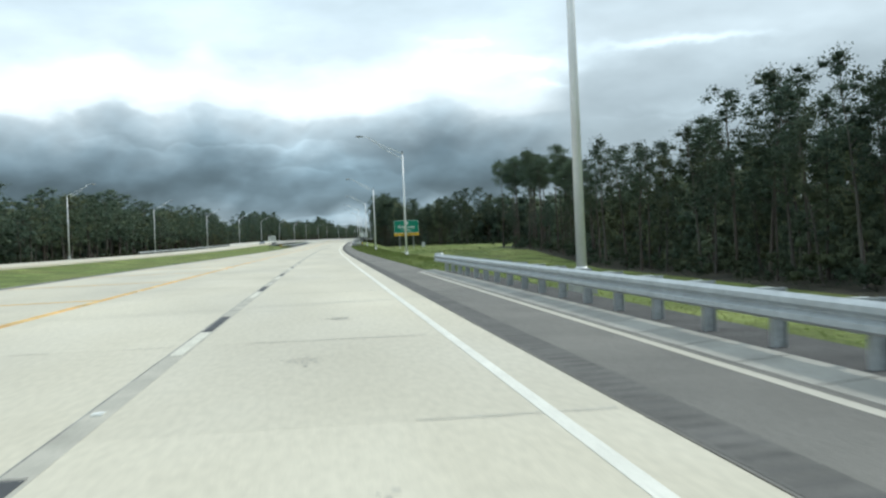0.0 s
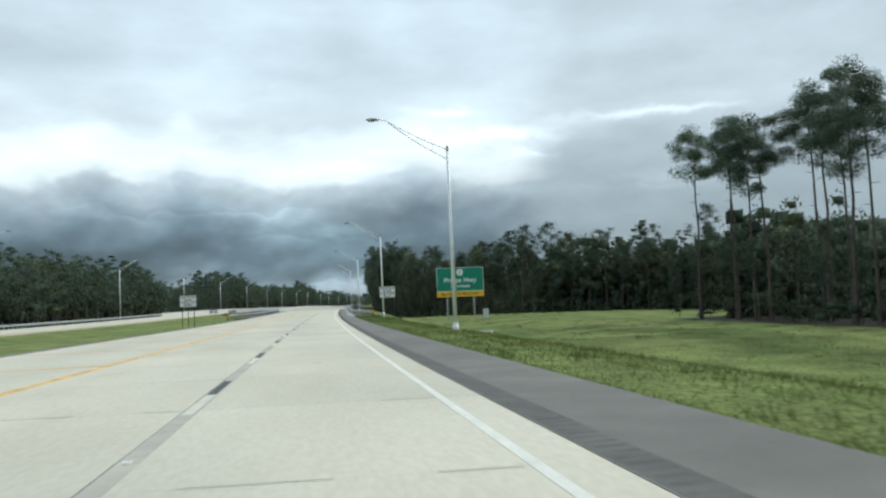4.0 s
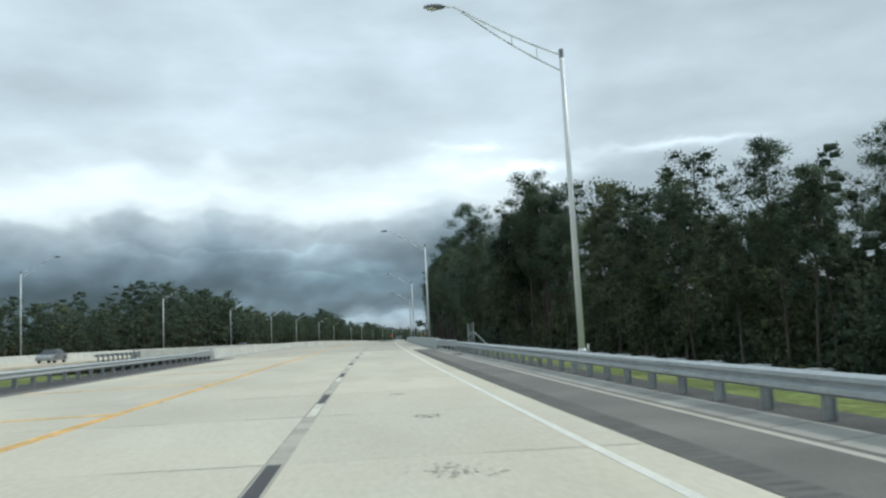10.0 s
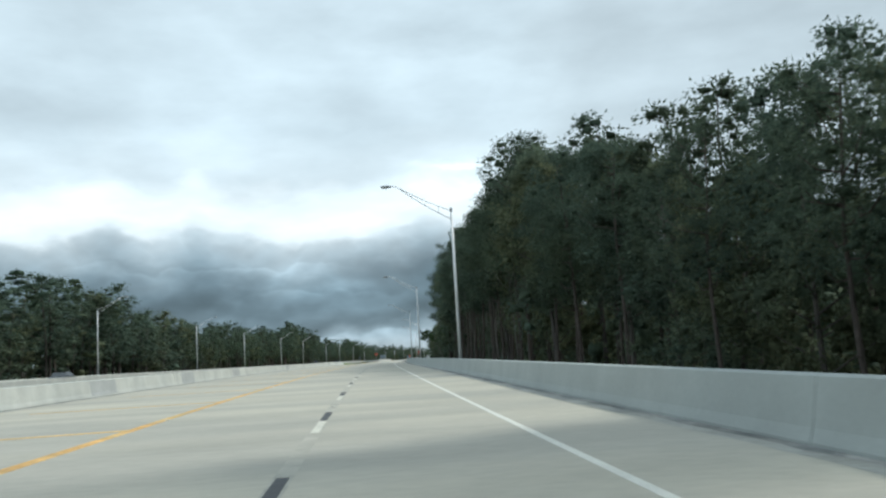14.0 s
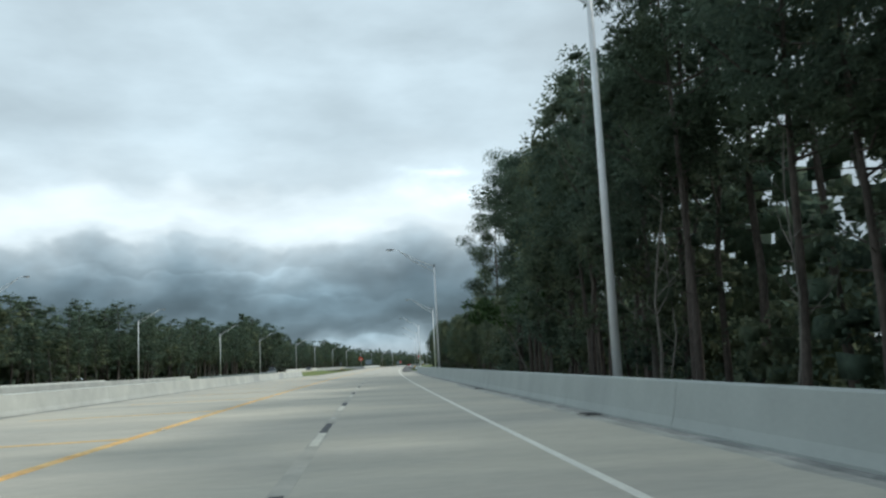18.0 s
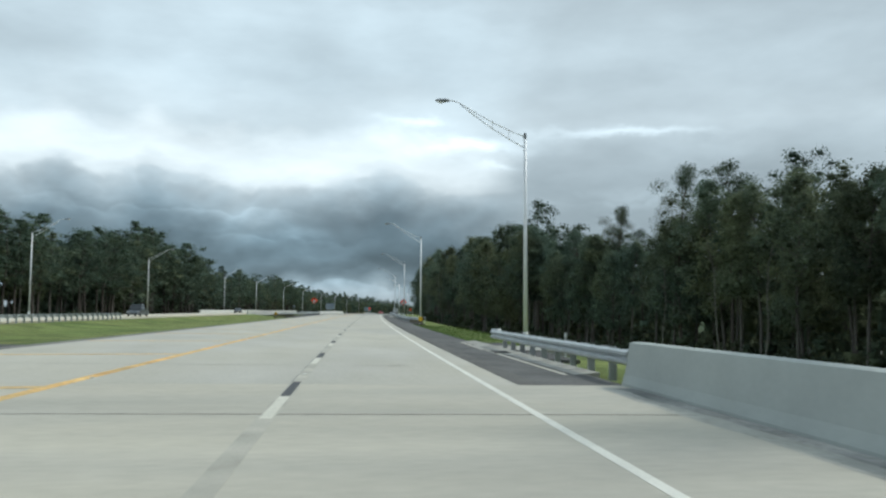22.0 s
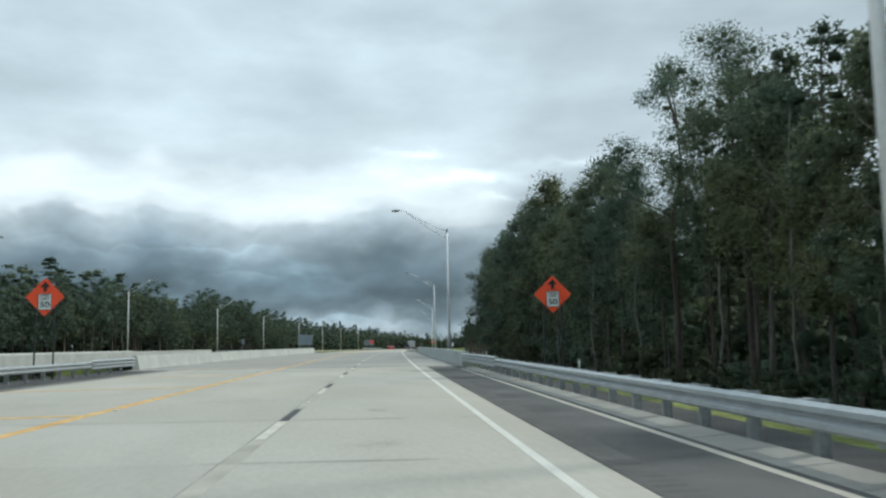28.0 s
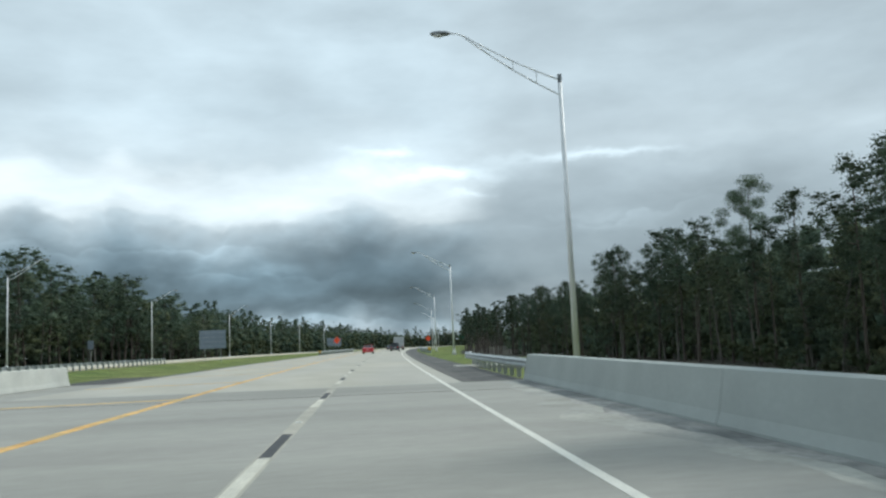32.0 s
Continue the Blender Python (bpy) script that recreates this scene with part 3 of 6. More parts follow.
ribbon("edge_line", -60, 1500, strip(-41.0, -40.85, 0.0, 0.004), M["white"], step=10, parent=opposite)

# ---------------------------------------------------------------- painted lines
marking = thing("road_marking", "white, black and yellow paint lines on concrete", "road marking", kind="structure")
ribbon("edge_line", -60, 1500, strip(3.605, 3.735, 0.0, 0.004), M["white"], parent=marking, label="solid white edge line")
ribbon("yellow_line", -60, 1500, strip(-4.37, -4.11, 0.0, 0.004), M["yellow"], parent=marking, label="solid yellow edge line")
ribbon("removed_line", -60, 1500, strip(-0.12, 0.12, 0.0, 0.0022), M["worn"], parent=marking, label="scuffed strip where an older line was ground off")
for a, b in LAND[:2]:
    ribbon("lane_joint", a, b, strip(-0.122, -0.104, 0.001, 0.0033), M["dirt"], parent=marking)
dash_mesh = mesh_of("white_dash", [(-0.08, -3.05, 0), (0.08, -3.05, 0), (0.08, 0, 0), (-0.08, 0, 0), (-0.08, -3.05, 0.004), (0.08, -3.05, 0.004), (0.08, 0, 0.004),
                    (-0.08, 0, 0.004)], [(0, 3, 2, 1), (4, 5, 6, 7), (0, 1, 5, 4), (1, 2, 6, 5), (2, 3, 7, 6), (3, 0, 4, 7)], M["dash"])
dark_mesh = dash_mesh.copy()
dark_mesh.materials.clear(); dark_mesh.materials.append(M["black"])
for k in range(-5, 112):
    s = 5.797 + 12.192 * k
    under("black_dash", dark_mesh, marking, tilted(s, 0.0, 0.002))
    under("white_dash", dash_mesh, marking, tilted(s - 3.05, 0.0, 0.002))
hatch_mesh = mesh_of("yellow_hatch", [(-6.1, -1.35, 0), (0, -0.1, 0), (0, 0.36, 0), (-6.1, -0.89, 0), (-6.1, -1.35, 0.004), (0, -0.1, 0.004), (0, 0.36, 0.004),
                     (-6.1, -0.89, 0.004)], [(0, 3, 2, 1), (4, 5, 6, 7), (0, 1, 5, 4), (1, 2, 6, 5), (2, 3, 7, 6), (3, 0, 4, 7)], M["faded"])
for k in range(-4, 110):
    under("yellow_hatch", hatch_mesh, marking, tilted(257.7 - 12.2 * 21 + 12.24 * k, -4.3))

# ---------------------------------------------------------------- bridge parapets
PAR = [(0.0, -0.02), (0.0, 0.05), (0.06, 0.22), (0.165, 0.84), (0.23, 0.86), (0.43, 0.86), (0.46, 0.84), (0.46, -0.45), (0.0, -0.45)]


def parapet(s0, s1, d, side, label, mat="parapet"):
    ob = thing("parapet", label, "bridge parapet", "bridge parapets", kind="structure")
    n = max(1, round((s1 - s0) / 18.0))
    st = np.linspace(s0, s1, n + 1)
    for a, b in zip(st[:-1], st[1:]):
        ribbon("parapet_panel", a + 0.012, b - 0.012, [(d + side * x, z) for x, z in PAR], M[mat], step=6, parent=ob)
    return ob


def silt_band(s0, s1, d, side, width, seed, rag):
    """Washed-up silt with a ragged edge: a thin sheet along the foot of a parapet."""
    r = np.random.RandomState(seed)
    st = np.arange(s0, s1, 0.8)
    w = np.interp(st, np.arange(s0 - 10, s1 + 20, 7.0), r.uniform(1 - rag, 1 + rag, len(np.arange(s0 - 10, s1 + 20, 7.0))))
    w = width * w * r.uniform(1 - rag * 0.4, 1 + rag * 0.4, len(st))
    n = len(st)
    f = [(2 * i, 2 * i + 1, 2 * i + 3, 2 * i + 2)[::side] for i in range(n - 1)]
    for reach, top, mat, label in ((0.62 * r.uniform(0.8, 1.2, n), 0.006, "dirt", "dark silt along the foot of the parapet"), (1.35, 0.003, "silt", "thin grey film of silt")):
        v = np.stack([along(st, d, top), along(st, d + side * w * reach, top - 0.001)], 1).reshape(-1, 3)
        ob = new("gutter_silt", mesh_of("gutter_silt", v, f, M[mat]))
        ob.parent = road
        tagged(ob, label)


for (a, b), (c, e) in zip(BRIDGES, [(380.0, 700.0), (919.0, 1034.0)]):
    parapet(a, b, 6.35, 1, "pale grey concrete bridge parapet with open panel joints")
    parapet(c, e, -12.85, -1, "pale grey concrete bridge parapet along the median", "parapet_sunlit")
    parapet(a + 44 if a < 600 else a - 8, b + 8, -31.4, 1, "pale concrete parapet of the opposite bridge", "parapet_sunlit")
    parapet(a - 1, b + 8, -44.6, -1, "pale concrete parapet of the opposite bridge", "parapet_sunlit")
    ribbon("deck_edge", c, e, strip(-13.4, -10.4, -0.45, -0.002), M["deck_dark" if a > 900 else "deck"], parent=road)
    silt_band(a + 1, b - 0.3, 6.35, -1, 0.75 if a > 900 else 0.42, int(a), 0.6 if a > 900 else 0.25)
    silt_band(c + 1, e - 0.3, -12.85, 1, 0.35, int(a) + 1, 0.3)
for s in (468.0, 489.0, 512.0, 560.0, 646.2, 669.5):
    ob = ribbon("paint_patch", s, s + 4.5, [(-12.857, 0.08), (-12.909, 0.22), (-13.008, 0.82), (-13.03, 0.82), (-12.93, 0.22), (-12.88, 0.08)], M["patch"], step=2,
                label="darker grey paint patch on the parapet", category="paint patch")

# small dark stencilled marks on the inner face of a parapet: unreadable, so plain bars
stencil = thing("stencil_mark", "two short lines of faded dark stencilling on the parapet", "stencil")
for s0, s1, z in ((922.4, 923.3, 0.66), (923.4, 924.6, 0.66), (922.4, 923.0, 0.54)):
    ribbon("bar", s0, s1, [(6.35 + 0.06 + (z - 0.22) * 0.169 - 0.004, z), (6.35 + 0.06 + (z + 0.06 - 0.22) * 0.169 - 0.004, z + 0.06), (6.35 + 0.06 + (z + 0.06 - 0.22) * 0.169 + 0.01, z + 0.06),
                                (6.35 + 0.06 + (z - 0.22) * 0.169 + 0.01, z)], M["patch_dark"], step=2, parent=stencil)

# ---------------------------------------------------------------- guardrails
WBEAM = [(0.0, 0.00), (0.085, 0.045), (0.085, 0.105), (0.01, 0.15), (0.01, 0.17), (0.085, 0.215), (0.085, 0.275), (0.0, 0.32)]


def beam_mesh(length, profile, name):
    """A folded steel rail, its face towards -x, running along y."""
    t = 0.006
    prof = [(-x, z) for x, z in profile] + [(-x + t, z) for x, z in reversed(profile)]
    k = len(prof)
    v = [(x, y, z) for y in (0.0, length) for x, z in prof]
    f = [(j, (j + 1) % k, (j + 1) % k + k, j + k) for j in range(k)]
    f += [(j, j + 1, k - 2 - j, k - 1 - j) for j in range(k // 2 - 1)] + [(k + j, 2 * k - 1 - j, 2 * k - 2 - j, k + j + 1) for j in range(k // 2 - 1)]
    me = mesh_of(name, v, f, M["galv"])
    bm = bmesh.new(); bm.from_mesh(me); bmesh.ops.recalc_face_normals(bm, faces=bm.faces); bm.to_mesh(me); bm.free()
    return me


RAIL = beam_mesh(3.84, WBEAM, "rail")
THRIE = beam_mesh(3.84, WBEAM + [(x + 0.0, z + 0.17) for x, z in WBEAM[4:]], "rail")
bm = bmesh.new()
for x in (-0.075, 0.075):
    box(bm, (x, 0, -0.05), (0.012, 0.12, 1.7))
box(bm, (0, 0, -0.05), (0.15, 0.012, 1.7))
me_post = bpy.data.meshes.new("post"); bm.to_mesh(me_post); bm.free(); me_post.materials.append(M["post"])
bm = box(bmesh.new(), (0, 0, -0.05), (0.15, 0.2, 1.7), 0.012)
me_wood = bpy.data.meshes.new("post"); bm.to_mesh(me_wood); bm.free(); me_wood.materials.append(M["wood"])
bm = box(bmesh.new(), (0, 0, 0), (0.19, 0.14, 0.34), 0.01)
me_block = bpy.data.meshes.new("blockout"); bm.to_mesh(me_block); bm.free(); me_block.materials.append(M["post"])


def guardrail(s0, s1, d, side, label, start=None, finish=None, thrie=0, flare=0.0, flare_len=20.0, wood_from=None, meet=None):
    """side: +1 for a rail whose face looks to the left (towards -d), -1 for the other way."""
    ob = thing("guardrail", label, "guardrail", "roadside guardrails")
    n = max(1, round((s1 - s0) / 3.81))

    def off(s):
        k = -smooth01((s - meet + 9) / 8) * (d - 6.42) if meet else 0.0
        if flare and start:
            k += smooth01(1 - (s - s0) / flare_len) * flare
        return d + k * side

    for i in range(n):
        a = s0 + i * 3.81
        p, q2 = along(a, off(a)), along(a + 3.81, off(a + 3.81))
        yaw = math.degrees(math.atan2(-(q2[0] - p[0]), q2[1] - p[1]))
        m = pose(p[0], p[1], p[2] + 0.36, math.degrees(math.atan2(q2[2] - p[2], 3.81)), 0, yaw)
        if side < 0:
            m = m @ Matrix.Diagonal((-1, 1, 1, 1))
        last = thrie and i >= n - thrie
        first = thrie < 0 and i < -thrie
        if last or first:
            m = Matrix.Translation((0, 0, -0.08)) @ m
        under("rail", THRIE if last or first else RAIL, ob, m)
        for j in (0.0, 1.905):
            s = a + 0.3 + j
            w = wood_from is not None and s < s0 + wood_from
            if meet and s > meet - 0.3:
                continue
            under("post", me_wood if w else me_post, ob, at(s, off(s) + side * 0.27, -0.12))
            under("blockout", me_block, ob, at(s, off(s) + side * 0.10, 0.52))
    for end, s in ((start, s0), (finish, s0 + n * 3.81)):
        if end == "yellow":
            bm = box(bmesh.new(), (0, 0, 0.55), (0.42, 0.10, 0.46), 0.03)
            part("end_plate", bm, M["signyellow"], ob, "yellow reflective end plate", at(s, off(s) + side * 0.06))
            bm = box(bmesh.new(), (0, 0.35, 0.55), (0.2, 0.7, 0.36), 0.03)
            part("impact_head", bm, M["galv"], ob, "steel impact head", at(s, off(s) + side * 0.06))
            bm = rod(bmesh.new(), (0, 0.3, 0.1), (0, 2.2, 0.06), 0.05, 0.05)
            part("anchor_strut", bm, M["galv"], ob, "", at(s, off(s) + side * 0.1))
        elif end == "round":
            bm = bmesh.new()
            bmesh.ops.create_cone(bm, cap_ends=True, segments=20, radius1=0.2, radius2=0.2, depth=0.32, matrix=Matrix.Translation((0.16, 0.05, 0.58)))
            part("end_cap", bm, M["galv"], ob, "rounded steel end cap", at(s, off(s)), True)
    return ob


STEEL = "galvanised W-beam guardrail on steel posts"
guardrail(-40, 41, 6.9, 1, STEEL, finish="round")
guardrail(264, 379.5, 6.95, 1, STEEL + ", yellow end plate", start="yellow", flare=2.6, flare_len=28, thrie=4, wood_from=16, meet=377.5)
guardrail(688.4, 709, 6.65, 1, STEEL, finish="round")
guardrail(769, 918.5, 6.62, 1, STEEL + ", yellow end plate", start="yellow", flare=0.7, flare_len=20, thrie=4, wood_from=16, meet=917.0)
guardrail(1021.4, 1044, 6.65, 1, STEEL, finish="round")
guardrail(1130, 1240, 7.05, 1, STEEL, start="yellow", flare=0.8)
guardrail(291, 380, -12.7, -1, STEEL + " in the median", start="yellow", thrie=2, flare=3.2, flare_len=28, wood_from=16)
guardrail(841, 919, -12.7, -1, STEEL + " in the median", start="yellow", thrie=2, flare=3.2, flare_len=28, wood_from=16)
guardrail(1170, 1260, -12.7, -1, STEEL + " in the median", start="yellow")
guardrail(700, 792, -30.6, 1, STEEL + " of the opposite road")
guardrail(1032, 1125, -30.6, 1, STEEL + " of the opposite road")
guardrail(404, 423, -30.6, 1, STEEL + " of the opposite road")
guardrail(225, 376, -45.0, -1, STEEL + " beyond the opposite road")

# gutter stones beneath the right-hand rails
GUT = mesh_of("gutter_stone", [(-0.3, 0.02, -0.2), (0.3, 0.02, -0.2), (0.3, 1.50, -0.2), (-0.3, 1.50, -0.2), (-0.3, 0.02, 0.0), (0.3, 0.02, 0.05),
              (0.3, 1.50, 0.05), (-0.3, 1.50, 0.0)], [(0, 3, 2, 1), (4, 5, 6, 7), (0, 1, 5, 4), (1, 2, 6, 5), (2, 3, 7, 6), (3, 0, 4, 7)], M["gutter"])
gutter = thing("gutter", "row of pale concrete gutter stones along the shoulder", "gutter", kind="structure")
for a, b in [(-40, 38), (253.5, 374), (691, 713), (849, 912)]:
    ribbon("gutter_line", a, b, strip(5.86, 6.0, 0.0, 0.004), M["slab_dark"], parent=gutter, label="pale cement edge strip")
    ribbon("gravel_bed", a + 7, b, [(6.46, -0.3), (8.0, -0.3), (8.0, -0.03), (6.46, -0.004)], M["gravel"], parent=gutter, label="dark gravel beneath the guardrail")
    for s in np.arange(a, b, 1.524):
        under("gutter_stone", GUT, gutter, tilted(s, 6.43, 0.004))
ribbon("gravel_bed", 260.5, 274, [(8.0, -0.3), (9.3, -0.3), (9.3, -0.12), (8.0, -0.03)], M["gravel"], parent=gutter, label="dark gravel beneath the guardrail")
ribbon("gravel_bed", 770, 856, [(6.46, -0.3), (8.0, -0.3), (8.0, -0.03), (6.46, -0.004)], M["gravel"], parent=gutter, label="dark gravel beneath the guardrail")
for s, d in ((706, 6.3), (1041, 6.3)):
    ribbon("drain_slab", s - 2.2, s + 2.2, strip(5.7, 9.2, -0.2, 0.02), M["gutter"], parent=gutter, label="pale concrete drain slab")

# ---------------------------------------------------------------- street lamps


def lamp_post(label, base, m, group):
    ob = thing("street_lamp", label, "street lamp", group, m)
    h, reach = 12.35, 4.55
    part("pole", rod(bmesh.new(), (0, 0, 0.0), (0, 0, h), 0.135, 0.085, 14), M["alu"], ob, "tapered aluminium pole", None, True)
    part("base_cover", rod(rod(bmesh.new(), (0, 0, 0), (0, 0, 0.35), 0.24, 0.20, 14), (0, 0, 0.35), (0, 0, 0.5), 0.20, 0.15, 14), M["alu"], ob, "", None, True)
    part("footing", box(bmesh.new(), (0, 0, -base / 2), (0.62, 0.62, base + 0.1), 0.03), M["footing"], ob, "pale concrete footing")
    up = [Vector((-reach * 0.86 * t, 0, h - 0.18 + 1.95 * t - 0.12 * math.sin(3.14 * t))) for t in (0, 0.25, 0.5, 0.75, 1.0)]
    lo = [Vector((-reach * 0.86 * t, 0, h - 0.85 + 2.56 * t - 0.14 * math.sin(3.14 * t))) for t in (0, 0.25, 0.5, 0.75, 1.0)]
    tip = [up[-1], Vector((-reach * 0.93, 0, h + 1.92)), Vector((-reach, 0, h + 1.94))]
    for name, line in (("upper_arm", up), ("lower_arm", lo), ("arm_tip", tip)):
        bm = bmesh.new()
        for a, b in zip(line[:-1], line[1:]):
            rod(bm, a, b, 0.032, 0.032, 8)
        part(name, bm, M["alu"], ob, "", None, True)
    for k in (1, 2):
        part("arm_brace", rod(bmesh.new(), up[k], lo[k], 0.02, 0.02, 6), M["alu"], ob)
    bm = bmesh.new()
    rod(bm, (0, 0, h - 0.3), (0, 0, h + 0.06), 0.09, 0.09, 12)
    part("clamp", bm, M["lamp"], ob)
    bm = bmesh.new()
    bmesh.ops.create_uvsphere(bm, u_segments=14, v_segments=8, radius=1.0, matrix=Matrix.Translation((-reach - 0.42, 0, h + 1.94)) @ Matrix.Diagonal((0.46, 0.19, 0.11, 1)))
    part("lamp_head", bm, M["lamp"], ob, "grey cobra-head housing", None, True)
    bm = bmesh.new()
    bmesh.ops.create_uvsphere(bm, u_segments=12, v_segments=6, radius=1.0, matrix=Matrix.Translation((-reach - 0.52, 0, h + 1.88)) @ Matrix.Diagonal((0.25, 0.15, 0.10, 1)))
    part("lens", bm, M["lens"], ob, "", None, True)
    return ob


RIGHT_LAMPS = [(22.66, 8.59, -0.1), (105.93, 11.3, -0.6), (180.1, 10.9, -0.45), (257.6, 11.0, -0.2), (334.5, 9.2, -0.1), (412.2, 7.6, 0.0), (490.5, 7.75, 0.0),
               (569.1, 7.9, 0.0), (646.3, 7.85, 0.0), (723.2, 10.9, -0.35), (803.2, 9.3, -0.1), (876.1, 9.15, -0.1), (951.1, 7.9, 0.0), (1027.2, 9.6, -0.1),
               (1115.8, 10.9, -0.3), (1192, 10.9, -0.3), (1270, 10.9, -0.3), (1350, 10.9, -0.3), (1430, 10.9, -0.3)]
LEAN = Matrix.Rotation(radians(-0.5), 4, "Y")  # the arm's weight pulls each pole towards the road
proto = None
for s, d, z in RIGHT_LAMPS:
    if proto is None:
        proto = lamp_post("tall tapered aluminium street lamp with a truss arm, beside the shoulder", 1.2, at(s, d, z + 0.12) @ LEAN, "lamps on the near side")
    else:
        copy_thing(proto, at(s, d, z + 0.12) @ LEAN)
LEFT_LAMPS = [104, 180, 258, 345, 428, 505, 583, 660, 727, 807, 875, 970, 1036, 1112, 1179, 1254, 1319, 1381, 1450]
far_proto = None
for s in LEFT_LAMPS:
    m = at(s, -48.2, 0.1, 180)
    if far_proto is None:
        far_proto = lamp_post("tall aluminium street lamp beyond the opposite carriageway", 1.6, m, "lamps beyond the opposite road")
    else:
        copy_thing(far_proto, m)
# ledges that carry the lamps beside the bridge decks
for s in (412.2, 490.5, 569.1, 646.3, 951.1):
    ribbon("lamp_ledge", s - 0.6, s + 0.6, strip(6.80, 8.35, -0.45, 0.1), M["parapet"], parent=road)
for s in LEFT_LAMPS:
    if any(a - 4 < s < b + 4 for a, b in BRIDGES):
        ribbon("lamp_ledge", s - 0.6, s + 0.6, strip(-48.7, -45.0, -0.45, 0.1), M["parapet"], parent=opposite)

# ---------------------------------------------------------------- signs


def words(text, size, x, z, y, mat, parent, width=None):
    cu = bpy.data.curves.new("lettering", "FONT")
    cu.body, cu.size, cu.align_x, cu.align_y = text, size, "CENTER", "CENTER"
    cu.extrude, cu.offset = 0.002, size * 0.018
    cu.materials.append(mat)
    ob = new("lettering", cu)
    ob.parent = parent
    ob.matrix_basis = pose(x, y, z, 90, 0, 0)
    if width:
        bpy.context.view_layer.update()
        k = width / max(0.01, ob.dimensions.x)
        ob.scale = (k, 1, 1)
    return ob


def panel(w, h, r=0.06, t=0.02, y=0.0, zc=0.0, xc=0.0):
    """A flat plate with rounded corners that faces -y."""
    pts = []
    for cx, cz, a0 in ((w / 2 - r, h / 2 - r, 0), (-w / 2 + r, h / 2 - r, 90), (-w / 2 + r, -h / 2 + r, 180), (w / 2 - r, -h / 2 + r, 270)):
        for k in range(5):
            a = radians(a0 + 22.5 * k)
            pts.append((xc + cx + r * math.cos(a), zc + cz + r * math.sin(a)))
    bm = bmesh.new()
    f = bm.faces.new([bm.verts.new((x, y, z)) for x, z in pts])
    g = bmesh.ops.extrude_face_region(bm, geom=[f])
    bmesh.ops.translate(bm, verts=[v for v in g["geom"] if isinstance(v, bmesh.types.BMVert)], vec=(0, t, 0))
    bmesh.ops.recalc_face_normals(bm, faces=bm.faces)
    return bm


def guide_sign(m):
    ob = thing("guide_sign", "large green highway guide sign with yellow lower panel, steel posts", "road sign", m=m)
    for x in (-1.95, 1.95):
        bm = box(box(box(bmesh.new(), (x, 0.14, 2.6), (0.014, 0.26, 7.8)), (x, 0.02, 2.6), (0.2, 0.014, 7.8)), (x, 0.26, 2.6), (0.2, 0.014, 7.8))
        part("post", bm, M["post"], ob, "grey steel I-section post")
    part("border_panel", panel(6.9, 3.5, 0.26, 0.04, 0.0, 4.86), M["signwhite"], ob, "white rim")
    part("green_panel", panel(6.78, 3.38, 0.22, 0.04, -0.006, 4.86), M["green"], ob, "green face")
    part("yellow_panel", panel(6.9, 0.78, 0.08, 0.04, -0.004, 2.70), M["signyellow"], ob, "yellow lower panel")
    part("route_shield", panel(0.94, 0.94, 0.36, 0.006, -0.013, 5.88), M["signwhite"], ob, "white route shield")
    words("1", 0.72, 0, 5.88, -0.017, M["signblack"], ob)
    words("Philips Hwy", 0.92, 0, 4.72, -0.012, M["signwhite"], ob, 4.75)
    words("1 1/2 MILES", 0.52, 0, 3.82, -0.012, M["signwhite"], ob, 2.75)
    words("ALL TRAFFIC MUST EXIT", 0.46, 0, 2.70, -0.010, M["signblack"], ob, 5.8)
    return ob


guide_sign(at(251.0, 22.0, 0.0, -6))


def fines_sign(m, label):
    ob = thing("regulatory_sign", label, "road sign", "speeding fines signs", m)
    for x in (-0.66, 0.0, 0.66):
        bm = box(box(bmesh.new(), (x, 0.03, 1.7), (0.07, 0.012, 4.0)), (x, 0.055, 1.7), (0.03, 0.05, 4.0))
        part("post", bm, M["channel"], ob, "dark steel channel post")
    part("rim", panel(1.86, 1.34, 0.07, 0.01, 0.0, 3.05), M["signblack"], ob, "black rim")
    part("face", panel(1.80, 1.28, 0.06, 0.01, -0.004, 3.05), M["signwhite"], ob, "white face")
    for i, (t, w) in enumerate((("SPEEDING FINES", 1.62), ("DOUBLED", 0.92), ("WHEN WORKERS", 1.60), ("PRESENT", 0.88))):
        words(t, 0.27, 0, 3.50 - 0.30 * i, -0.009, M["signblack"], ob, w)
    return ob


fines_sign(at(226.5, 9.66, 0.02), "white sign about speeding fines on three dark posts in roadside grass")
fines_sign(at(226.5, -13.2, -0.2), "white sign about speeding fines on three dark posts in the median")


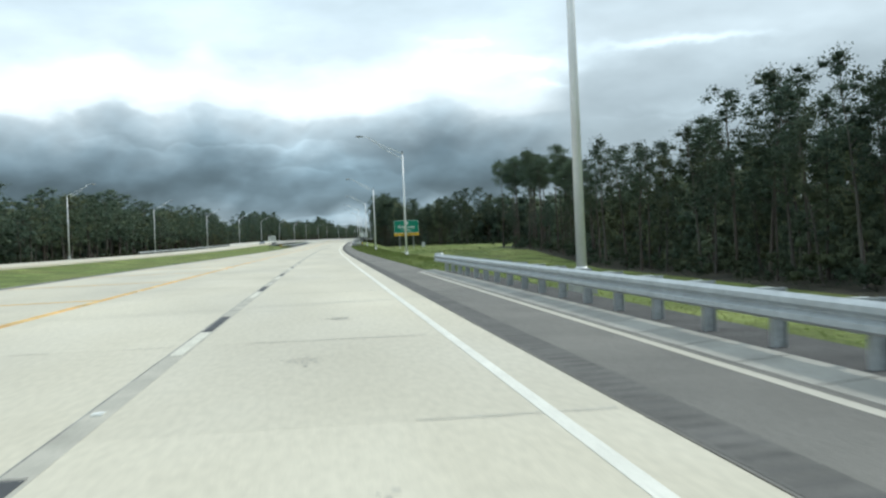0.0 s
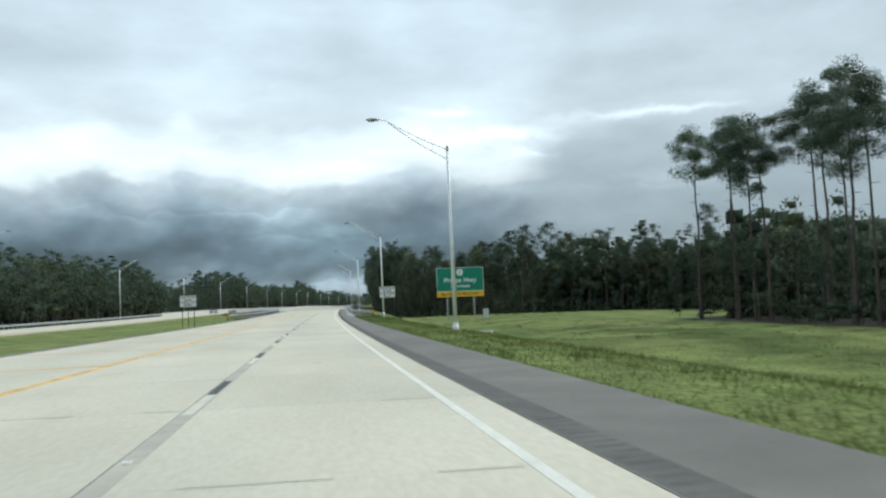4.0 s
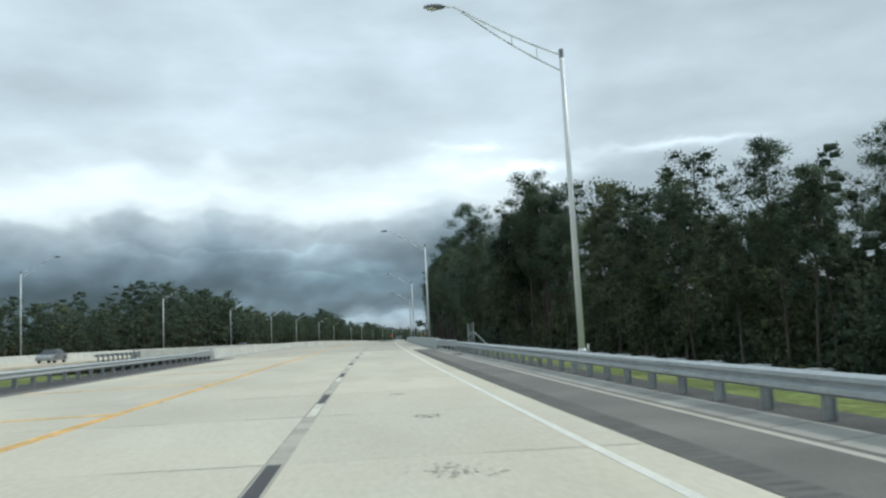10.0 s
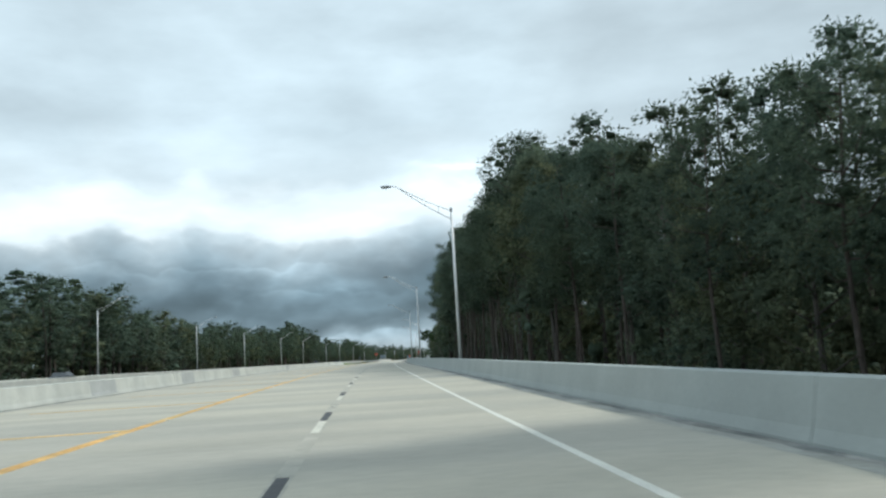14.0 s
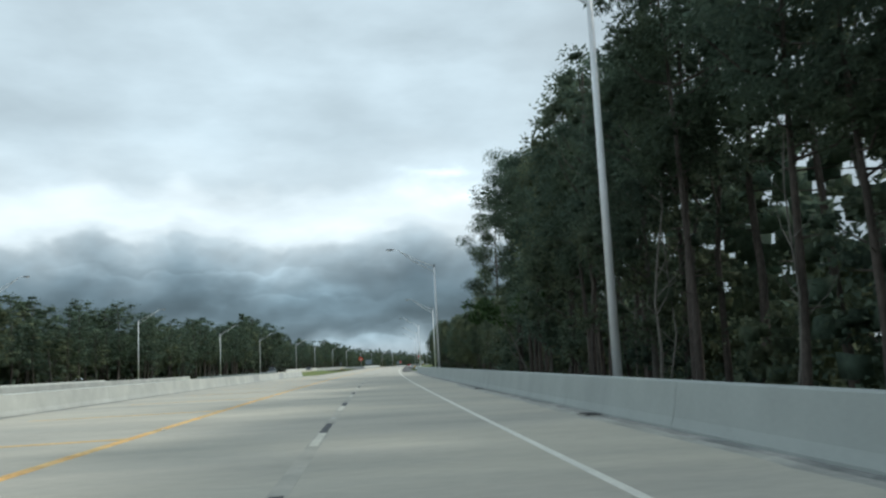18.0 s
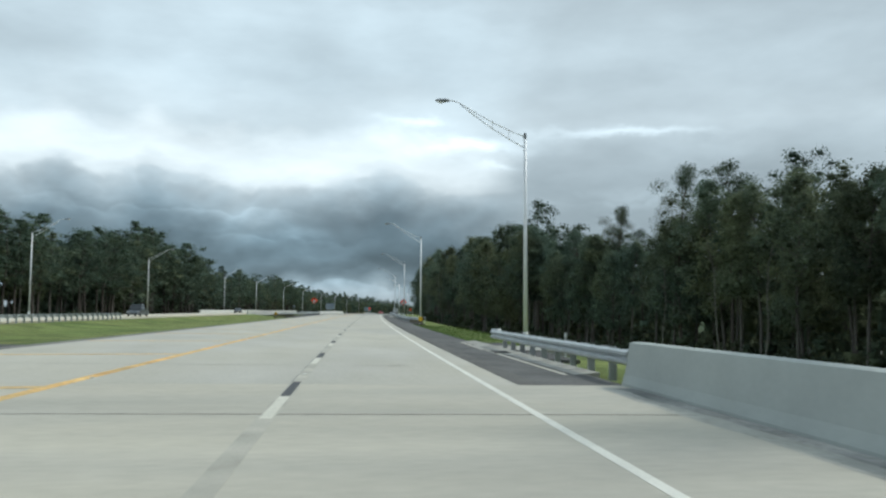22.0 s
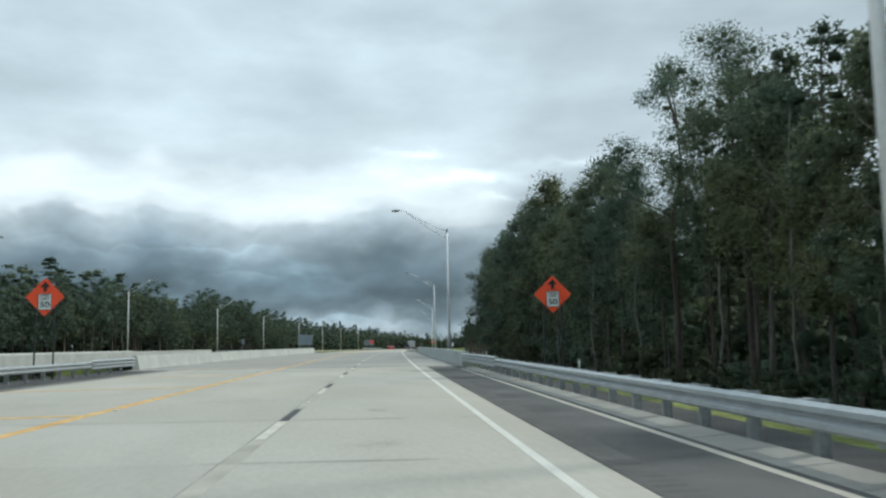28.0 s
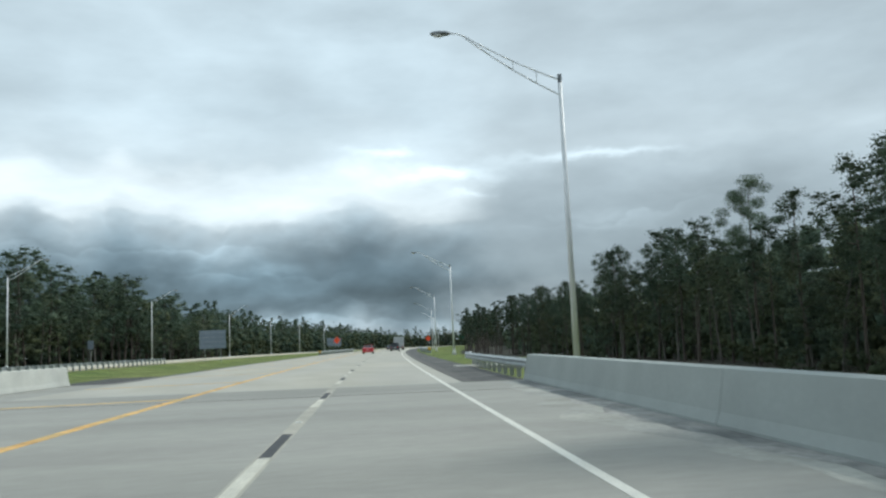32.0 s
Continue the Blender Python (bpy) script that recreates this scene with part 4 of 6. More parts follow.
def speed_ahead(m, label):
    ob = thing("warning_sign", label, "road sign", "speed limit ahead signs", m)
    for x in (-0.42, 0.42):
        bm = box(bmesh.new(), (x, 0.06, 1.4), (0.06, 0.06, 3.9))
        part("post", bm, M["channel"], ob, "dark square post")
    bm = panel(1.24, 1.24, 0.07, 0.012)
    bmesh.ops.rotate(bm, verts=bm.verts, cent=(0, 0, 0), matrix=Matrix.Rotation(radians(45), 3, "Y"))
    bmesh.ops.translate(bm, verts=bm.verts, vec=(0, 0, 3.65))
    part("diamond", bm, M["orange"], ob, "fluorescent orange diamond")
    bm = panel(0.60, 0.74, 0.04, 0.006, -0.008, 3.43)
    part("plate", bm, M["signblack"], ob, "black rim of the inset plate")
    part("inset", panel(0.55, 0.69, 0.03, 0.006, -0.011, 3.43), M["signwhite"], ob, "white inset plate")
    bm = bmesh.new()
    f = bm.faces.new([bm.verts.new((x, -0.009, z)) for x, z in ((-0.07, 3.90), (0.07, 3.90), (0.07, 4.10), (0.22, 4.10), (0, 4.36), (-0.22, 4.10), (-0.07, 4.10))])
    g = bmesh.ops.extrude_face_region(bm, geom=[f])
    bmesh.ops.translate(bm, verts=[v for v in g["geom"] if isinstance(v, bmesh.types.BMVert)], vec=(0, 0.008, 0))
    bmesh.ops.recalc_face_normals(bm, faces=bm.faces)
    part("arrow", bm, M["signblack"], ob, "black arrow pointing up")
    words("SPEED", 0.14, 0, 3.70, -0.013, M["signblack"], ob, 0.42)
    words("LIMIT", 0.14, 0, 3.57, -0.013, M["signblack"], ob, 0.36)
    words("50", 0.36, 0, 3.30, -0.013, M["signblack"], ob, 0.42)
    return ob


speed_ahead(at(905.0, 9.65, -0.1), "orange diamond warning sign with a speed plate, behind the guardrail")
speed_ahead(at(905.5, -13.5, 0.05), "orange diamond warning sign with a speed plate, in the median")


def plain_sign(name, label, m, w, h, zc, mat, diamond=False, legs=2):
    ob = thing(name, label, "road sign", m=m)
    for x in ([-w * 0.3, w * 0.3] if legs == 2 else [0.0]):
        part("post", box(bmesh.new(), (x, 0.06, zc / 2 - 0.3), (0.09, 0.09, zc + 1.0)), M["post"], ob)
    bm = panel(w, h, 0.08, 0.02)
    if diamond:
        bmesh.ops.rotate(bm, verts=bm.verts, cent=(0, 0, 0), matrix=Matrix.Rotation(radians(45), 3, "Y"))
    bmesh.ops.translate(bm, verts=bm.verts, vec=(0, 0, zc))
    part("panel", bm, mat, ob)
    if mat == M["signback"]:
        for k in range(4):
            part("rib", box(bmesh.new(), (0, -0.02, zc - h * 0.36 + k * h * 0.24), (w * 0.98, 0.03, 0.04)), M["post"], ob)
    return ob


plain_sign("sign_back", "bare grey back of a large sign facing the opposite road", at(1150, -29.4, 0), 4.6, 3.2, 3.5, M["signback"])
plain_sign("sign_back", "bare grey back of a large sign facing the opposite road", at(1255, -18, 0), 4.2, 2.4, 3.0, M["signback"])
plain_sign("sign_back", "small bare grey sign back beside the opposite road", at(1140, -47, 0), 1.0, 1.4, 3.2, M["signback"], legs=1)
plain_sign("warning_sign", "orange diamond roadwork sign far ahead in the median", at(1210, -12.8, 0), 1.22, 1.22, 3.0, M["orange"], True)
plain_sign("warning_sign", "orange diamond roadwork sign far ahead on the verge", at(1262, 9.6, 0), 1.22, 1.22, 3.0, M["orange"], True)
plain_sign("guide_sign", "green highway sign far ahead on the verge", at(1690, 14, 0), 5.0, 2.6, 6.5, M["green"])

# ---------------------------------------------------------------- small roadside things
for s, d in ((289.5, 8.6), (312.0, 8.6), (331.0, 8.6), (9.0, 8.1), (776.0, 8.3), (700.0, 8.0), (848.0, 8.2), (893.0, 8.2), (924.0, 8.6)):
    ob = thing("marker_post", "short white reflector post behind the guardrail", "marker post", "reflector posts", at(s, d, 0))
    part("stem", box(bmesh.new(), (0, 0, -0.03), (0.05, 0.02, 1.5)), M["signwhite"], ob)
    part("reflector", box(bmesh.new(), (0, -0.01, 0.69), (0.08, 0.03, 0.16), 0.01), M["signwhite"], ob)

ob = thing("control_cabinet", "grey metal control cabinet standing in the grass", "cabinet", m=at(261.0, 27.4, float(ground_height(261.0, 27.4))))
part("body", box(bmesh.new(), (0, 0, 0.65), (0.8, 0.6, 1.5), 0.03), M["cabinet"], ob)
part("roof", box(bmesh.new(), (0, 0, 1.42), (0.9, 0.7, 0.07), 0.01), M["cabinet"], ob)
part("door", box(bmesh.new(), (0, -0.312, 0.68), (0.66, 0.02, 1.2), 0.008), M["cabinet"], ob)

ob = thing("culvert_end", "pale concrete culvert end slab set into the grass", "culvert", m=at(214.5, 19.1, float(ground_height(214.5, 19.1)), 70))
bm = bmesh.new()
box(bm, (0, 0, 0.05), (1.0, 1.5, 0.4), 0.05)
part("slab", bm, M["footing"], ob)
bm = box(bmesh.new(), (0.05, -0.6, 0.12), (0.9, 0.2, 0.36), 0.04)
part("headwall", bm, M["footing"], ob)
bm = rod(bmesh.new(), (0.56, 0, 0.0), (0.40, 0, 0.03), 0.2, 0.2, 16)
part("pipe_mouth", bm, M["grate"], ob, "dark pipe mouth")

ob = thing("drain_marker", "small dark drain cap standing in the grass", "drain cap", m=at(247.0, 12.8, float(ground_height(247.0, 12.8))))
part("stem", rod(bmesh.new(), (0, 0, -0.2), (0, 0, 0.3), 0.05, 0.05), M["channel"], ob)
bm = bmesh.new()
bmesh.ops.create_uvsphere(bm, u_segments=12, v_segments=8, radius=0.22, matrix=Matrix.Translation((0, 0, 0.42)))
part("cap", bm, M["channel"], ob, "", None, True)


def storm_inlet(s, d):
    ob = thing("storm_drain", "dark iron storm drain grate in the gutter", "storm drain", "storm drains", tilted(s, d, 0.012))
    part("frame", box(bmesh.new(), (0, 0, 0), (0.7, 1.3, 0.03)), M["gutter"], ob)
    for k in range(7):
        part("bar", box(bmesh.new(), (-0.25 + k * 0.083, 0, 0.02), (0.05, 1.1, 0.02)), M["grate"], ob)
    return ob


for s in (354.0, 849.9, 702.0):
    storm_inlet(s, 6.15)
for s in (565.0, 587.6):
    storm_inlet(s, 6.08).scale = (0.62, 0.8, 1.0)

# chain-link fence beside the first bridge
fence = thing("fence", "galvanised chain-link fence panel with a slanting top rail", "fence")
for s in (381.2, 386.4):
    part("post", rod(bmesh.new(), (0, 0, -1.8), (0, 0, 2.05), 0.04, 0.04), M["galv"], fence, "", at(s, 10.0, 0.1))
p0, p1, p2 = Vector(along(386.4, 10.0, 1.2)), Vector(along(381.2, 10.0, 1.25)), Vector(along(372.0, 11.0, -0.6))
part("rail", rod(rod(bmesh.new(), p0, p1, 0.025, 0.025), p1, p2, 0.03, 0.03), M["galv"], fence)
wires = []
for k in range(36):
    for sl in (1, -1):
        x0 = 381.2 + k * 0.145
        x1 = x0 + sl * 2.0
        xa, xb = np.clip(x1, 381.2, 386.4), x0
        wires.append((xb, 0.05, xa, 0.05 + abs(xa - xb)))
bm = bmesh.new()
for a, z0, b, z1 in wires:
    if abs(b - a) > 0.05:
        rod(bm, along(a, 10.0, z0), along(b, 10.0, z1), 0.002, 0.002, 3)
part("wire_mesh", bm, M["mesh"], fence, "diamond wire mesh")

for k in range(0, 62):
    s = 5.797 + 12.192 * (2 * k - 2) + 2.1
    if s < 1300:
        bm = bmesh.new()
        if k == 0:
            box(bm, (0, 0, 0.008), (0.10, 0.10, 0.018), 0.006)
            stud_mesh = bpy.data.meshes.new("road_stud"); bm.to_mesh(stud_mesh); stud_mesh.materials.append(M["stud"])
        bm.free()
        ob = new("road_stud", stud_mesh)
        ob.matrix_world = tilted(s, 0.0, 0.003)
        tagged(ob, "small pale reflective road stud on the lane line", "road stud", "road studs")
for k in range(0, 40):
    s = 6 + 24.4 * k
    ob = new("road_stud", stud_mesh)
    ob.matrix_world = tilted(s, -4.1, 0.004)
    tagged(ob, "small pale reflective road stud beside the yellow line", "road stud", "road studs")

# oil drips on the lane, one mesh of clustered irregular spots
rng = random.Random(4)
sv, sf = [], []
for k in range(160):
    s = -20 + k * 6.1 + rng.uniform(-0.4, 0.4)
    if any(a < s < b for a, b in BRIDGES) and rng.random() < 0.85:
        continue
    if rng.random() < 0.35:
        continue
    d0, spread = 1.95 + rng.uniform(-0.3, 0.3), rng.uniform(0.09, 0.2)
    for blot in range(rng.randint(30, 80)):
        dx, dy, r = rng.gauss(0, spread), rng.gauss(0, spread * 1.5), rng.uniform(0.008, 0.034)
        n, base = 7, len(sv)
        for j in range(n):
            a = 2 * math.pi * j / n
            rr = r * rng.uniform(0.7, 1.3)
            sv.append(along(s + dy + rr * math.sin(a) * 1.3, d0 + dx + rr * math.cos(a), 0.003 + 0.00001 * blot))
        sf.append(tuple(range(base, base + n)))
ob = new("oil_spots", mesh_of("oil_spots", sv, sf, M["stain"]))
tagged(ob, "faint dark oil spots along the lane", "stain", "", "stuff")

# ---------------------------------------------------------------- vehicles


def car(label, m, paint, kind="sedan", group="cars on the road"):
    """A vehicle whose front looks along +y."""
    ob = thing("car", label, "car", group, m)
    L, W, H = {"sedan": (4.7, 1.82, 1.45), "suv": (4.8, 1.92, 1.78), "pickup": (5.7, 2.0, 1.9)}[kind]
    low = [(-L / 2, 0.42), (-L / 2 - 0.02, 0.62), (-L / 2 + 0.05, 0.92), (-L / 2 + 0.5, 1.0), (-0.6, 0.98), (0.9, 0.95), (L / 2 - 0.5, 0.82), (L / 2 - 0.05, 0.66),
           (L / 2, 0.45), (L / 2 - 0.1, 0.25), (-L / 2 + 0.1, 0.25)]
    cab = {"sedan": [(-L / 2 + 0.55, 0.97), (-1.0, H), (0.35, H), (1.25, 0.92)], "suv": [(-L / 2 + 0.12, 0.97), (-L / 2 + 0.35, H), (0.45, H), (1.25, 0.95)],
           "pickup": [(-0.7, 0.97), (-0.55, H), (0.9, H), (1.6, 0.95)]}[kind]

    def loft(profile, halves):
        bm = bmesh.new()
        rings = []
        for x, inset in halves:
            rings.append([bm.verts.new((x, y * (1 - inset * 0.02), z)) for y, z in profile])
        for a, b in zip(rings[:-1], rings[1:]):
            for i in range(len(profile)):
                j = (i + 1) % len(profile)
                bm.faces.new((a[i], a[j], b[j], b[i]))
        bm.faces.new(rings[0]); bm.faces.new(rings[-1])
        bmesh.ops.recalc_face_normals(bm, faces=bm.faces)
        return bm

    w = W / 2
    bm = loft(low, [(-w, 2), (-w + 0.06, 0), (w - 0.06, 0), (w, 2)])
    part("body", bm, paint, ob, "painted body shell", None)
    bm = bmesh.new()
    v = [bm.verts.new((sx * (w - (0.05 if z < 1.2 else 0.24)), y, z)) for y, z in cab for sx in (-1, 1)]
    for a, b in ((0, 2), (2, 4), (4, 6)):
        bm.faces.new((v[a], v[a + 1], v[b + 1], v[b]))
    bm.faces.new((v[0], v[2], v[4], v[6])); bm.faces.new((v[1], v[7], v[5], v[3])); bm.faces.new((v[0], v[6], v[7], v[1]))
    bmesh.ops.recalc_face_normals(bm, faces=bm.faces)
    part("greenhouse", bm, M["glass"], ob, "dark glass cabin")
    bm = box(bmesh.new(), (0, (cab[1][0] + cab[2][0]) / 2, H + 0.005), (W - 0.46, cab[2][0] - cab[1][0] + 0.12, 0.05), 0.02)
    part("roof", bm, paint, ob)
    for sx in (-1, 1):
        bm = rod(bmesh.new(), (sx * (w - 0.24), cab[0][0], cab[0][1]), (sx * (w - 0.24), cab[1][0], H), 0.06, 0.05, 6)
        part("pillar", bm, paint, ob)
        for y in (-L / 2 + 0.9, L / 2 - 0.95):
            wh = part("wheel", rod(bmesh.new(), (sx * (w - 0.22), y, 0.33), (sx * (w + 0.01), y, 0.33), 0.33, 0.33, 18), M["rubber"], ob, "black tyre")
            part("rim", rod(bmesh.new(), (sx * (w - 0.1), y, 0.33), (sx * (w + 0.02), y, 0.33), 0.2, 0.2, 12), M["chrome"], wh, "bright rim")
        part("tail_lamp", box(bmesh.new(), (sx * (w - 0.22), -L / 2 + 0.0, 0.80), (0.36, 0.08, 0.16), 0.02), M["redlamp"], ob, "red tail lamp")
        part("headlamp", box(bmesh.new(), (sx * (w - 0.25), L / 2 - 0.10, 0.66), (0.36, 0.12, 0.13), 0.02), M["lens"], ob, "clear headlamp")
        part("mirror", box(bmesh.new(), (sx * (w + 0.08), 0.75, 0.99), (0.2, 0.1, 0.13), 0.02), paint, ob)
    part("number_plate", box(bmesh.new(), (0, -L / 2 - 0.02, 0.72), (0.32, 0.02, 0.16)), M["plate"], ob, "blank pale plate")
    part("bumper", box(bmesh.new(), (0, -L / 2 - 0.03, 0.44), (W * 0.92, 0.12, 0.2), 0.03), paint, ob)
    return ob


car("bright red sedan on the pale concrete road", at(1146, -2.1, 0.01), M["red"])
car("dark grey car further along the concrete road", at(1182, 1.9, 0.01), M["darkcar"], "suv")
car("dark car far along the road", at(1262, -2.0, 0.01), M["bluecar"], "sedan")
car("silver sedan driving on the opposite carriageway", at(402, -34.6, 0.01, 180), M["silver"], group="oncoming cars")
car("dark pickup truck on the opposite carriageway", at(815, -34.6, 0.01, 180), M["bluecar"], "pickup", group="oncoming cars")
car("dark car on the opposite carriageway", at(938, -38.3, 0.01, 180), M["darkcar"], group="oncoming cars")
car("dark car behind the median parapet on the opposite carriageway", at(527, -34.6, 0.01, 180), M["darkcar"], group="oncoming cars")

truck = thing("box_truck", "grey box truck far ahead on the road", "truck", m=at(1228, 1.8, 0.01))
part("box", box(bmesh.new(), (0, -1.4, 2.1), (2.5, 6.2, 2.6), 0.04), M["tank"], truck, "grey cargo box")
part("cab", box(bmesh.new(), (0, 2.8, 1.45), (2.3, 1.9, 2.0), 0.15), M["darkcar"], truck)
part("chassis", box(bmesh.new(), (0, -0.4, 0.65), (1.0, 7.6, 0.25), 0.02), M["channel"], truck)
for sx in (-1, 1):
    for y in (-3.4, 2.7):
        part("wheel", rod(bmesh.new(), (sx * 0.85, y, 0.5), (sx * 1.2, y, 0.5), 0.5, 0.5, 18), M["rubber"], truck)
    part("tail_lamp", box(bmesh.new(), (sx * 1.05, -4.52, 0.85), (0.25, 0.05, 0.15)), M["redlamp"], truck)

# ---------------------------------------------------------------- trees


def kites(rs, centres, radii, per, length, width, flat=0.75, droop=0.0):
    """Leaf sprays: pointed leaves scattered through balls round the centres."""
    n = len(centres) * per
    c, r = np.repeat(centres, per, 0), np.repeat(radii, per)
    way = rs.normal(size=(n, 3))
    way /= np.linalg.norm(way, axis=1)[:, None]
    p = c + way * (r * rs.uniform(0.35, 1.0, n))[:, None] * np.array([1, 1, flat])
    a = way * 0.75 + rs.normal(size=(n, 3)) * 0.55
    a[:, 2] -= droop
    a /= np.linalg.norm(a, axis=1)[:, None]
    b = np.cross(a, rs.normal(size=(n, 3)))
    b /= np.linalg.norm(b, axis=1)[:, None] + 1e-9
    ln, wd = length * rs.uniform(0.6, 1.3, n)[:, None], width * rs.uniform(0.6, 1.3, n)[:, None]
    bend = np.cross(a, b) * ln * rs.uniform(-0.2, 0.2, n)[:, None]
    v = np.stack([p + b * wd, p - b * wd, p + a * ln + bend], 1)
    return v.reshape(-1, 3)


def blob_grid(n):
    """Corners and faces of a cube whose sides are cut n by n, rounded to a unit ball."""
    pts, faces, seen = [], [], {}
    for ax in range(3):
        for sg in (-1, 1):
            for i in range(n):
                for j in range(n):
                    ring = []
                    for u, v in ((i, j), (i + 1, j), (i + 1, j + 1), (i, j + 1)):
                        c = [0.0, 0.0, 0.0]
                        c[ax], c[(ax + 1) % 3], c[(ax + 2) % 3] = sg, 2 * u / n - 1, 2 * v / n - 1
                        key = tuple(round(x, 4) for x in c)
                        if key not in seen:
                            seen[key] = len(pts)
                            pts.append(np.array(c) / np.linalg.norm(c))
                        ring.append(seen[key])
                    faces.append(ring if sg > 0 else ring[::-1])
    return np.array(pts), np.array(faces)


BALLS = {n: blob_grid(n) for n in (1, 2)}


def thirds(f):
    """Four-cornered faces cut into three-cornered ones."""
    f = np.asarray(f)
    return np.concatenate([f[:, [0, 1, 2]], f[:, [0, 2, 3]]])


def leaf_mass(rs, centres, radii, flat, n, mass, low):
    """Ragged dark masses of leaves inside the clumps: corners and faces."""
    bp, bf = BALLS[n]
    k = len(bp)
    rag = rs.uniform(low, 1.0, (len(centres), k, 1))
    v = centres[:, None, :] + bp[None] * rag * (radii[:, None, None] * mass) * np.array([1, 1, flat])
    f = bf[None] + (np.arange(len(centres)) * k)[:, None, None]
    return v.reshape(-1, 3), thirds(f.reshape(-1, 4))


def foliage(rs, cen, rad, per, leaf, flat, droop, n, mass=0.62, low=0.35):
    cen, rad = np.array(cen), np.array(rad)
    kv = kites(rs, cen, rad, per, *leaf, flat, droop)
    bv, bf = leaf_mass(rs, cen, rad, flat, n, mass, low)
    return np.concatenate([kv, bv]), np.concatenate([np.arange(len(kv)).reshape(-1, 3), bf + len(kv)])


def quads_of(n):
    return np.arange(n).reshape(-1, 4)


def limbs(rs, spine, branches, seg):
    """Tapered tubes: corners and faces of a trunk and its limbs."""
    vs, fs = [], []

    def tube(path, radii, k):
        base = sum(len(x) for x in vs)
        for i, (p, r) in enumerate(zip(path, radii)):
            d = np.array(path[min(i + 1, len(path) - 1)]) - np.array(path[max(i - 1, 0)])
            d = d / (np.linalg.norm(d) + 1e-9)
            u = np.cross(d, (0.3, 1, 0.1)); u /= np.linalg.norm(u)
            w = np.cross(d, u)
            a = np.arange(k) * 2 * np.pi / k
            vs.append(np.array(p) + r * (np.cos(a)[:, None] * u + np.sin(a)[:, None] * w))
        for i in range(len(path) - 1):
            for j in range(k):
                fs.append((base + i * k + j, base + i * k + (j + 1) % k, base + (i + 1) * k + (j + 1) % k, base + (i + 1) * k + j))

    tube(*spine, seg)
    for path, radii in branches:
        tube(path, radii, max(3, seg - 3))
    return np.concatenate(vs), thirds(fs)


def tree_shape(seed, kind, height, clumps, per, leaf, seg=7, n=2, mass=0.62, low=0.35, crown_from=None):
    """Trunk and crown of one tree, standing at the origin."""
    rs = np.random.RandomState(seed)
    lean = rs.normal(size=2) * 0.02 * height
    zs = np.linspace(0, 1, 7)
    wob = np.cumsum(rs.normal(size=(7, 2)) * 0.012 * height, 0) * zs[:, None]
    top = 0.97 if kind == "pine" else 0.8
    path = [np.array([lean[0] * z + wob[i, 0], lean[1] * z + wob[i, 1], height * z * top]) for i, z in enumerate(zs)]
    r0 = height * (0.0095 if kind == "pine" else 0.011)
    spine = (path, [r0 * (1.25 if i == 0 else 1.0) * (1 - 0.82 * z) for i, z in enumerate(zs)])
    lo = crown_from or {"pine": 0.55, "broad": 0.24, "tall": 0.42}[kind]
    spread = {"pine": 0.125, "broad": 0.19, "tall": 0.15}[kind]
    cen, rad, br = [], [], []
    for k in range(clumps):
        t = lo + (1 - lo) * (k + rs.uniform(0, 1)) / clumps
        u = (t - lo) / (1 - lo)
        shape = (math.sin(math.pi * min(1, 0.18 + 0.80 * u)) ** 0.7) if kind != "pine" else (0.45 + 0.75 * math.sin(math.pi * (0.15 + 0.8 * u)))
        a = rs.uniform(0, 2 * np.pi)
        reach = height * spread * shape * rs.uniform(0.25, 1.15)
        axis = np.array([np.interp(t * top, zs * top, [p[i] for p in path]) for i in (0, 1)])
        c = np.array([axis[0] + reach * np.cos(a), axis[1] + reach * np.sin(a), height * t + reach * (0.12 if kind == "pine" else 0.25)])
        cen.append(c)
        rad.append(height * {"pine": 0.050, "broad": 0.060, "tall": 0.054}[kind] * rs.uniform(0.7, 1.35))
        if k % 3 == 0:
            z0 = max(height * 0.15, c[2] - reach * 0.55)
            f = min(z0 / (height * top), 1)
            s = np.array([np.interp(f, zs, [p[i] for p in path]) for i in (0, 1, 2)])
            br.append(([s, (s + c) / 2 + np.array([0, 0, -0.02 * height * (kind == "pine")]), c], [r0 * 0.30, r0 * 0.2, r0 * 0.07]))
    if kind == "pine":
        for k in range(5):
            z = height * rs.uniform(0.3, lo)
            a = rs.uniform(0, 6.28)
            s = np.array([np.interp(z / (height * top), zs, [p[i] for p in path]) for i in (0, 1, 2)])
            br.append(([s, s + np.array([np.cos(a), np.sin(a), 0.1]) * height * 0.035], [r0 * 0.2, r0 * 0.05]))
    lv, lf = foliage(rs, cen, rad, per, leaf, 0.9 if mass > 0.9 else 0.62 if kind == "pine" else 0.8, 0.15 if kind != "pine" else 0.0, n, mass, low)
    tv, tf = limbs(rs, spine, br, seg)
    return tv, tf, lv, lf


KINDS = [("pine", 24.0), ("pine", 21.5), ("pine", 25.5), ("broad", 19.0), ("broad", 21.0), ("tall", 23.5), ("tall", 21.0), ("broad", 16.5)]
VARIANTS = []
for i, (kind, h) in enumerate(KINDS):
    if kind == "pine":
        tv, tf, lv, lf = tree_shape(40 + i, kind, h, 56, 165, (0.32, 0.045), 7, 1, 0.42)
    else:
        tv, tf, lv, lf = tree_shape(40 + i, kind, h, 78, 110, (0.27, 0.085), 7, 1, 0.55)
    bark = M["bark"] if kind == "pine" else M["pale"]
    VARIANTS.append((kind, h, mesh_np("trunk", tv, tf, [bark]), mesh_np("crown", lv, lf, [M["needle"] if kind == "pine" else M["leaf"]])))
